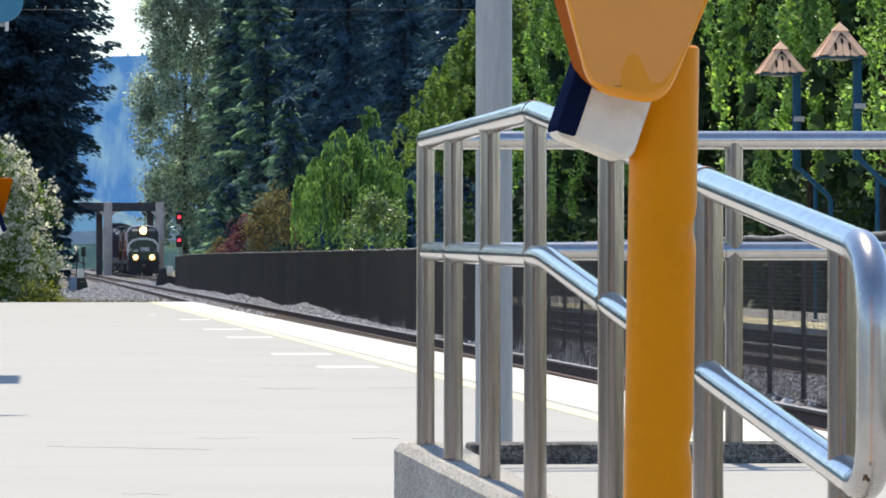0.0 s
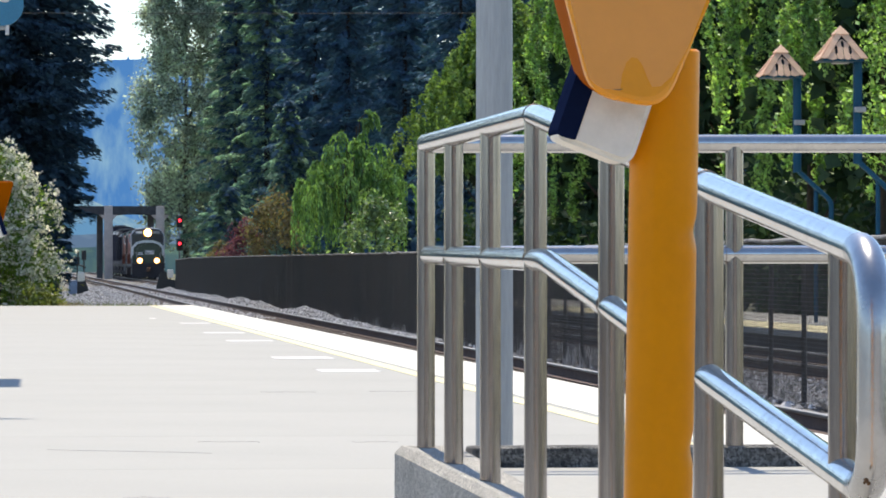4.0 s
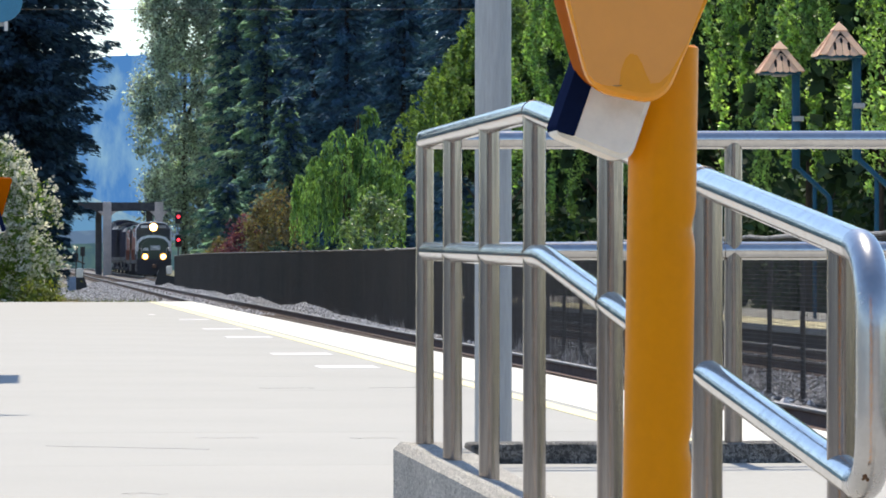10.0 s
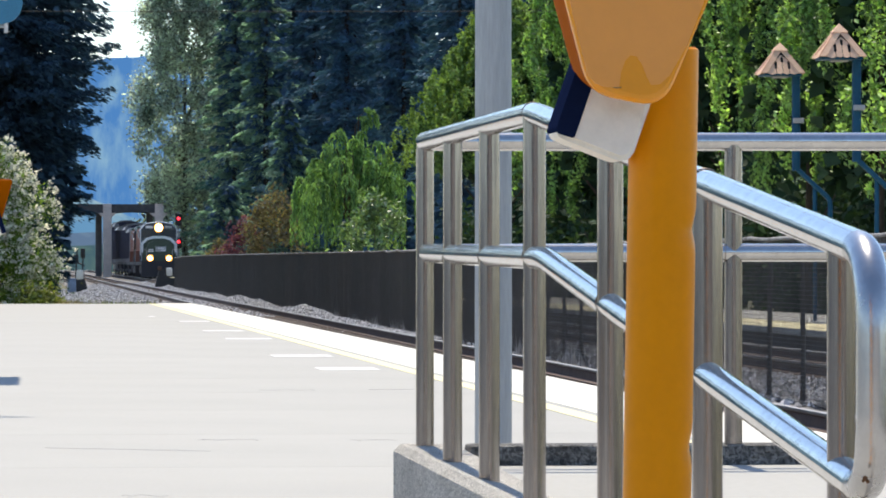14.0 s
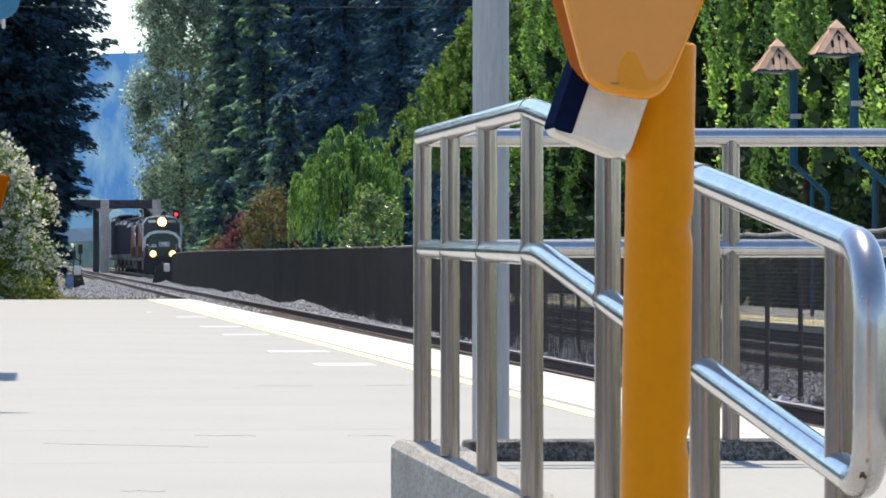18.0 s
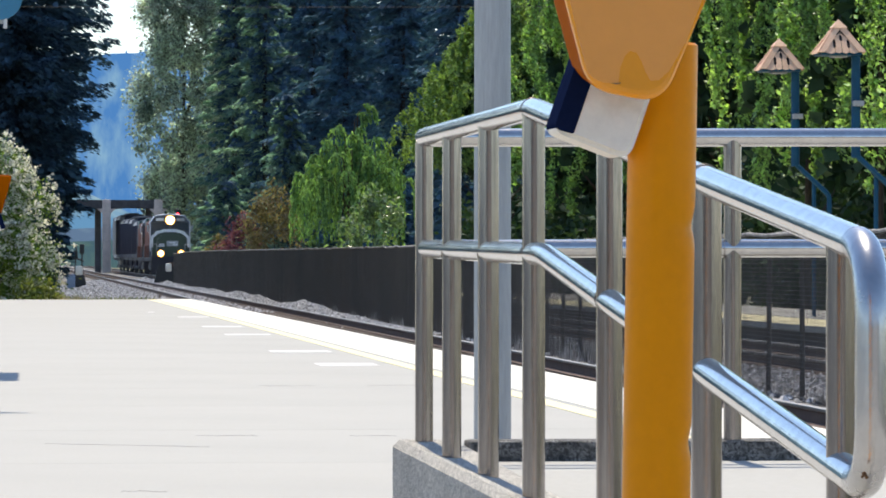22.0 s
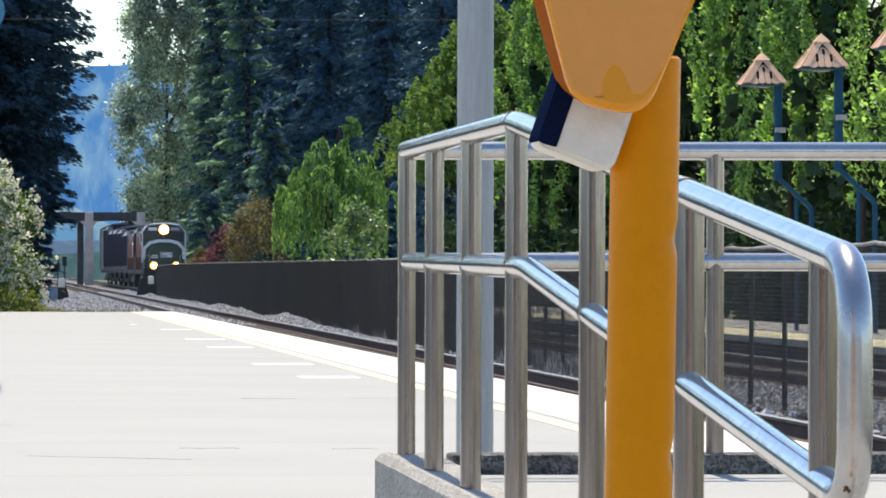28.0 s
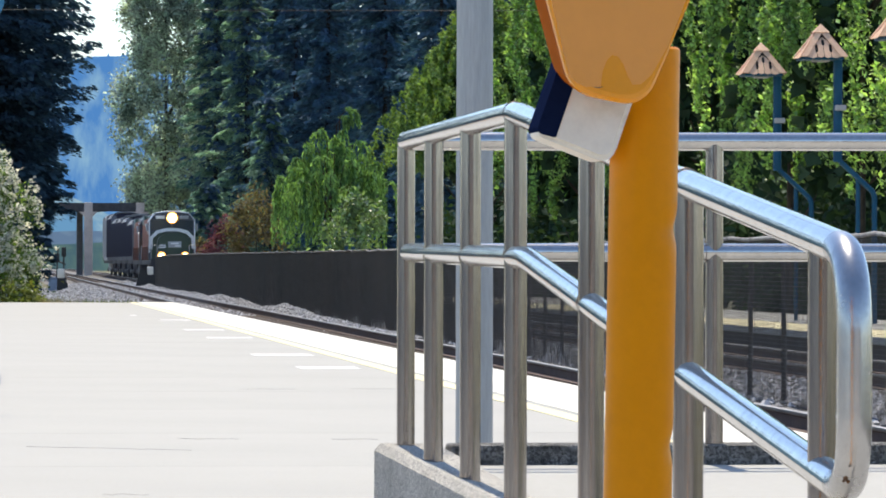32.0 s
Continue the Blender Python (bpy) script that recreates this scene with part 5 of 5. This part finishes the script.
def locomotive(name):
    loco = thing(name, pose(FAR_TRACK, 442, -0.2), "orange diesel locomotive with a dark green nose and lit headlights", "locomotive", "train")
    part("underframe", block(0, 11.2, 1.32, 3.05, 21.6, 0.34, 0.03), LOCO_BLACK, loco)
    part("fuel_tank", block(0, 11.4, 0.78, 2.7, 6.2, 0.72, 0.12), LOCO_BLACK, loco)
    for c in (4.4, 18.2):
        part("truck_frame", block(-1.12, c, 0.72, 0.2, 4.6, 0.34, 0.06), LOCO_BLACK, loco)
        part("truck_frame", block(1.12, c, 0.72, 0.2, 4.6, 0.34, 0.06), LOCO_BLACK, loco)
        for d in (-1.8, 0, 1.8):
            wheelset(loco, c + d)
    # plough, steps and coupler
    part("plough", slab(bmesh.new(), [(-1.5, 0.18), (1.5, 0.18), (1.45, 1.2), (-1.45, 1.2)], (0.25, 0.4)), LOCO_BLACK, loco, smooth=False)
    part("pilot_plate", block(0, 0.42, 1.3, 3.05, 0.1, 0.5, 0.02), LOCO_BLACK, loco)
    part("coupler", block(0, 0.0, 0.92, 0.36, 0.7, 0.34, 0.06), RAIL_SIDE, loco)
    # nose
    front = [(-1.02, 1.45), (1.02, 1.45), (1.12, 2.2), (1.02, 2.95), (0.7, 3.2), (-0.7, 3.2), (-1.02, 2.95), (-1.12, 2.2)]
    bm = slab(bmesh.new(), front, (1.0, 2.9))
    bmesh.ops.bevel(bm, geom=list(bm.edges), offset=0.07, segments=2, affect="EDGES")
    nose = part("nose", bm, LOCO_GREEN, loco, "dark green rounded nose")
    part("nose_plate", block(0.12, 0.985, 2.55, 0.9, 0.04, 0.42, 0.015), LOCO_SILVER, nose, "grey emblem plate on the nose")
    for u, v, w in ((-0.72, 2.5, 0.42), (-0.74, 2.36, 0.5), (0.12, 2.62, 0.5), (0.34, 2.46, 0.36)):
        part("nose_bar", block(u, 0.955, v, w, 0.02, 0.09, 0.004), LOCO_WHITE, nose, "plain white painted bar")
    # white arch over the nose, on the cab front
    arch = [(-1.56, 2.25), (-1.5, 3.1), (-1.08, 3.52), (-0.48, 3.68), (0.48, 3.68), (1.08, 3.52), (1.5, 3.1), (1.56, 2.25)]
    inner = [(1.36, 2.25), (1.32, 2.98), (0.95, 3.32), (0.42, 3.46), (-0.42, 3.46), (-0.95, 3.32), (-1.32, 2.98), (-1.36, 2.25)]
    bm = bmesh.new()
    for k in range(7):
        slab(bm, [arch[k], arch[k + 1], inner[6 - k], inner[7 - k]], (2.62, 2.72))
    part("arch_band", bm, LOCO_WHITE, loco, "white arched band across the cab front", smooth=False)
    part("cab_lower", block(0, 2.79, 2.45, 2.84, 0.12, 1.9), LOCO_GREEN, loco, smooth=False)
    # cab
    profile = [(-1.55, 1.5), (1.55, 1.5), (1.55, 4.25), (1.12, 4.72), (0.45, 4.84), (-0.45, 4.84), (-1.12, 4.72), (-1.55, 4.25)]
    bm = slab(bmesh.new(), profile, (2.85, 5.4))
    bmesh.ops.bevel(bm, geom=list(bm.edges), offset=0.04, segments=2, affect="EDGES")
    cab = part("cab", bm, LOCO_CAB, loco, "dark blue grey cab with a rounded roof")
    # roof shell coloured pale blue to paint in the sky's reflection
    part("cab_roof", slab(bmesh.new(), [(-1.60, 4.16), (-1.2, 4.72), (-0.45, 4.82), (0.45, 4.82), (1.2, 4.72), (1.60, 4.16), (1.57, 4.13), (1.17, 4.68), (0.45, 4.78), (-0.45, 4.78), (-1.17, 4.68), (-1.57, 4.13)], (2.72, 6.6)), CAB_ROOF_SHEEN, cab, "cab roof with the sky's sheen in its pale blue grey", smooth=False)
    for s in (-1, 1):
        # the left board is white, its brighter light put into the colour
        part("number_board", block(s * 0.82, 2.80, 4.44, 0.62, 0.12, 0.22, 0.02), LOCO_WHITE if s < 0 else LOCO_SILVER, cab, "plain pale number board")
    rim = [(-1.56, 2.0), (-1.56, 4.25), (-1.13, 4.73), (-0.45, 4.85), (0.45, 4.85), (1.13, 4.73), (1.56, 4.25), (1.56, 2.0)]
    part("cab_rim", tube(bmesh.new(), [(u, 2.86, v) for u, v in rim], 0.04, 8), LOCO_WHITE, cab, "white rim around the cab front")
    for s in (-1, 1):
        part("windscreen", slab(bmesh.new(), [(s * 0.06, 3.74), (s * 1.42, 3.5), (s * 1.42, 4.2), (s * 0.06, 4.32)], (2.80, 2.84)), DARK_GLASS, cab, smooth=False)
        part("side_window", block(s * 1.552, 4.2, 3.75, 0.03, 1.2, 0.62, 0.01), DARK_GLASS, cab)
        part("cab_side", block(s * 1.556, 4.2, 2.9, 0.03, 2.3, 0.9, 0.01), ORANGE_SIDE, cab, "orange side panel")
        part("cab_step_side", block(s * 1.556, 4.2, 1.95, 0.03, 2.3, 0.9, 0.01), LOCO_BLACK, cab, "black lower side panel")
    part("headlight_casing", block(0, 2.78, 4.40, 0.66, 0.16, 0.56, 0.05), LOCO_SILVER, cab)
    # glowing discs behind the lenses paint in the lamps' amber halos
    head = part("headlight", tube(bmesh.new(), [(0, 2.70, 4.40), (0, 2.67, 4.40)], 0.38, 18), LAMP_HALO, cab, "headlight halo built as a glowing amber disc")
    part("headlight_lens", tube(bmesh.new(), [(0, 2.668, 4.40), (0, 2.64, 4.40)], 0.27, 18), LAMP_WARM, head, "bright warm headlight lens")
    for s in (-0.8, 0.8):
        lamp_box = part("ditch_light_casing", block(s, 0.45, 1.77, 0.6, 0.3, 0.6, 0.04), LOCO_BLACK, loco)
        part("ditch_light", tube(bmesh.new(), [(s, 0.29, 1.77), (s, 0.27, 1.77)], 0.28, 18), LAMP_HALO, lamp_box, "ditch light halo built as a glowing amber disc")
        part("ditch_light_lens", tube(bmesh.new(), [(s, 0.268, 1.77), (s, 0.25, 1.77)], 0.18, 18), LAMP_AMBER, lamp_box, "bright ditch light lens")
    # long hood with walkways and rails
    hood = part("engine_hood", block(0, 13.4, 3.35, 2.98, 15.8, 2.1, 0.12), ORANGE_SIDE, loco, "weathered orange engine hood")
    part("hood_skirt", block(0, 13.4, 1.95, 2.96, 15.8, 0.9, 0.06), LOCO_BLACK, hood, "black lower hood")
    part("side_stripe", slab(bmesh.new(), [(6.2, 3.2), (7.4, 3.2), (15.5, 4.1), (14.3, 4.1)], (-1.505, -1.49), "x"), LOCO_SILVER, hood, "pale slanting stripe", smooth=False)
    part("hood_roof", block(0, 13.4, 4.5, 2.5, 15.4, 0.3, 0.08), LOCO_GREEN, hood, "dark green roof")
    for k in range(7):
        part("hood_door", block(-1.475, 7.2 + 1.9 * k, 2.95, 0.04, 1.6, 1.2, 0.01), ORANGE_SIDE, hood)
    part("radiator", block(0, 19.2, 4.3, 3.0, 3.6, 0.75, 0.1), LOCO_GREEN, hood)
    for k in range(3):
        part("roof_fan", tube(bmesh.new(), [(0, 11 + 2.1 * k, 4.6), (0, 11 + 2.1 * k, 4.85)], 0.7, 18), LOCO_SILVER, hood)
    part("horn", tube(bmesh.new(), [(0.5, 6.0, 4.8), (0.5, 5.3, 4.9)], [0.04, 0.12], 10), LOCO_SILVER, cab)
    for s in (-1.52, 1.52):
        rails = part("walkway_rail", tube(bmesh.new(), rounded([(s, 5.6, 1.5), (s, 5.6, 2.45), (s, 21.5, 2.45), (s, 21.5, 1.5)], 0.1), 0.025, 6), ORANGE_SIDE, loco)
        for k in range(8):
            part("stanchion", tube(bmesh.new(), [(s, 6.8 + 2 * k, 1.48), (s, 6.8 + 2 * k, 2.44)], 0.022, 6), ORANGE_SIDE, rails)
        part("front_rail", tube(bmesh.new(), rounded([(s, 0.5, 1.5), (s, 0.5, 2.5), (s * 0.72, 0.5, 2.5), (s * 0.72, 0.5, 1.5)], 0.08), 0.025, 6), LOCO_SILVER, loco)
        for z in (0.45, 0.8, 1.12):
            part("step", block(s * 0.95, 1.0, z, 0.4, 0.5, 0.04), LOCO_BLACK, loco)
        part("mirror", block(s * 1.14, 3.1, 3.75, 0.12, 0.05, 0.5, 0.02), LOCO_SILVER, loco)
    return loco


def hopper(name, roof_z=4.52, paint=None):
    paint = paint or CAR_PAINT
    up = roof_z - 4.52
    car = thing(name, pose(FAR_TRACK, 490, -0.2), "dark navy covered hopper car with a grey rounded roof" if paint is CAR_PAINT else "pale grey covered hopper car with a rounded roof", "rail car", "train")
    side_line = [(-1.5, 1.5), (1.5, 1.5), (1.58, 2.2), (1.58, 3.95 + up), (1.25, 4.35 + up), (0.6, 4.52 + up), (-0.6, 4.52 + up), (-1.25, 4.35 + up), (-1.58, 3.95 + up), (-1.58, 2.2)]
    bm = slab(bmesh.new(), side_line, (0.9, 17.2))
    bmesh.ops.bevel(bm, geom=list(bm.edges), offset=0.04, segments=2, affect="EDGES")
    body = part("body", bm, paint, car)
    roof = [(1.5, 4.03), (1.27, 4.38), (0.6, 4.555), (-0.6, 4.555), (-1.27, 4.38), (-1.5, 4.03), (-1.52, 4.07), (-1.29, 4.42), (-0.61, 4.6), (0.61, 4.6), (1.29, 4.42), (1.52, 4.07)]
    part("roof", slab(bmesh.new(), [(u, v + up) for u, v in roof], (0.8, 17.3)), CAR_GREY, car, "pale grey roof", smooth=False)
    for k in range(12):
        for s in (-1, 1):
            part("side_rib", block(s * 1.61, 1.6 + 1.35 * k, 2.9 + up / 2, 0.07, 0.12, 2.2 + up, 0.01), paint, body)
    for k in range(3):
        part("hatch", tube(bmesh.new(), [(0, 3.5 + 5 * k, 4.55 + up), (0, 3.5 + 5 * k, 4.72 + up)], 0.5, 14), CAR_GREY, body)
        part("chute", slab(bmesh.new(), [(3.0 + 4 * k, 1.5), (6.2 + 4 * k, 1.5), (5.1 + 4 * k, 0.45), (4.1 + 4 * k, 0.45)], (-1.1, 1.1), "x"), paint, body, smooth=False)
    part("sill", block(0, 9, 1.35, 2.9, 17.6, 0.28, 0.02), LOCO_BLACK, car)
    for y in (0.35, 17.75):
        part("ladder", block(-1.3, y, 2.9 + up / 2, 0.5, 0.06, 2.8 + up, 0.01), CAR_GREY, car)
    for c in (2.3, 15.8):
        for s in (-1.05, 1.05):
            part("truck_frame", block(s, c, 0.55, 0.16, 2.4, 0.34, 0.08), LOCO_BLACK, car)
        for d in (-0.88, 0.88):
            wheelset(car, c + d)
    return car


LEAD = locomotive("locomotive")
SECOND = copy_thing(LEAD, pose(FAR_TRACK, 464.6, -0.2))
for child in list(SECOND.children_recursive):
    if child.name.startswith(("headlight", "ditch_light")) and "casing" not in child.name:
        bpy.data.objects.remove(child)
for child in SECOND.children_recursive:
    if child.type == "MESH" and child.data.materials[0] == LOCO_WHITE:
        child.data = child.data.copy()
        child.data.materials[0] = RAIL_SIDE
part("emblem", tube(bmesh.new(), [(-1.50, 7.4, 3.0), (-1.53, 7.4, 3.0)], 0.62, 20), WHITE_LINE, SECOND, "plain white round emblem")
tagged(SECOND, "weathered orange diesel locomotive coupled behind the leading one, lights off")
CARS = [hopper("hopper_car", top, paint) for top, paint in ((4.8, None), (5.15, None), (5.3, None), (5.4, None), (5.95, None), (6.1, PALE_CAR))]


def motions():
    run = ((0, 442.0), (4, 427.0), (8, 411.3), (12, 395.8), (16, 379.6), (20, 363.2), (24, 346.6), (28, 329.4), (32, 311.4))
    for carried, back in [(LEAD, 0.0), (SECOND, 22.6)] + [(c, 45.4 + 18.2 * k) for k, c in enumerate(CARS)]:
        walk(carried, [(t, pose(FAR_TRACK, y + back - 2.0, -0.2)) for t, y in run])
        turns = []
        for k in range(201):
            t = 0.16 * k
            a = min(int(t / 4), 7)
            turns.append((t, (442.0 - run[a][1] - (run[a + 1][1] - run[a][1]) * (t - 4 * a) / 4) / 0.5))
        for axle in [o for o in carried.children if o.name.startswith("wheelset")]:
            at = axle.location.copy()
            walk(axle, [(t, pose(at.x, at.y, at.z, math.degrees(turn) % 360)) for t, turn in turns])


motions()
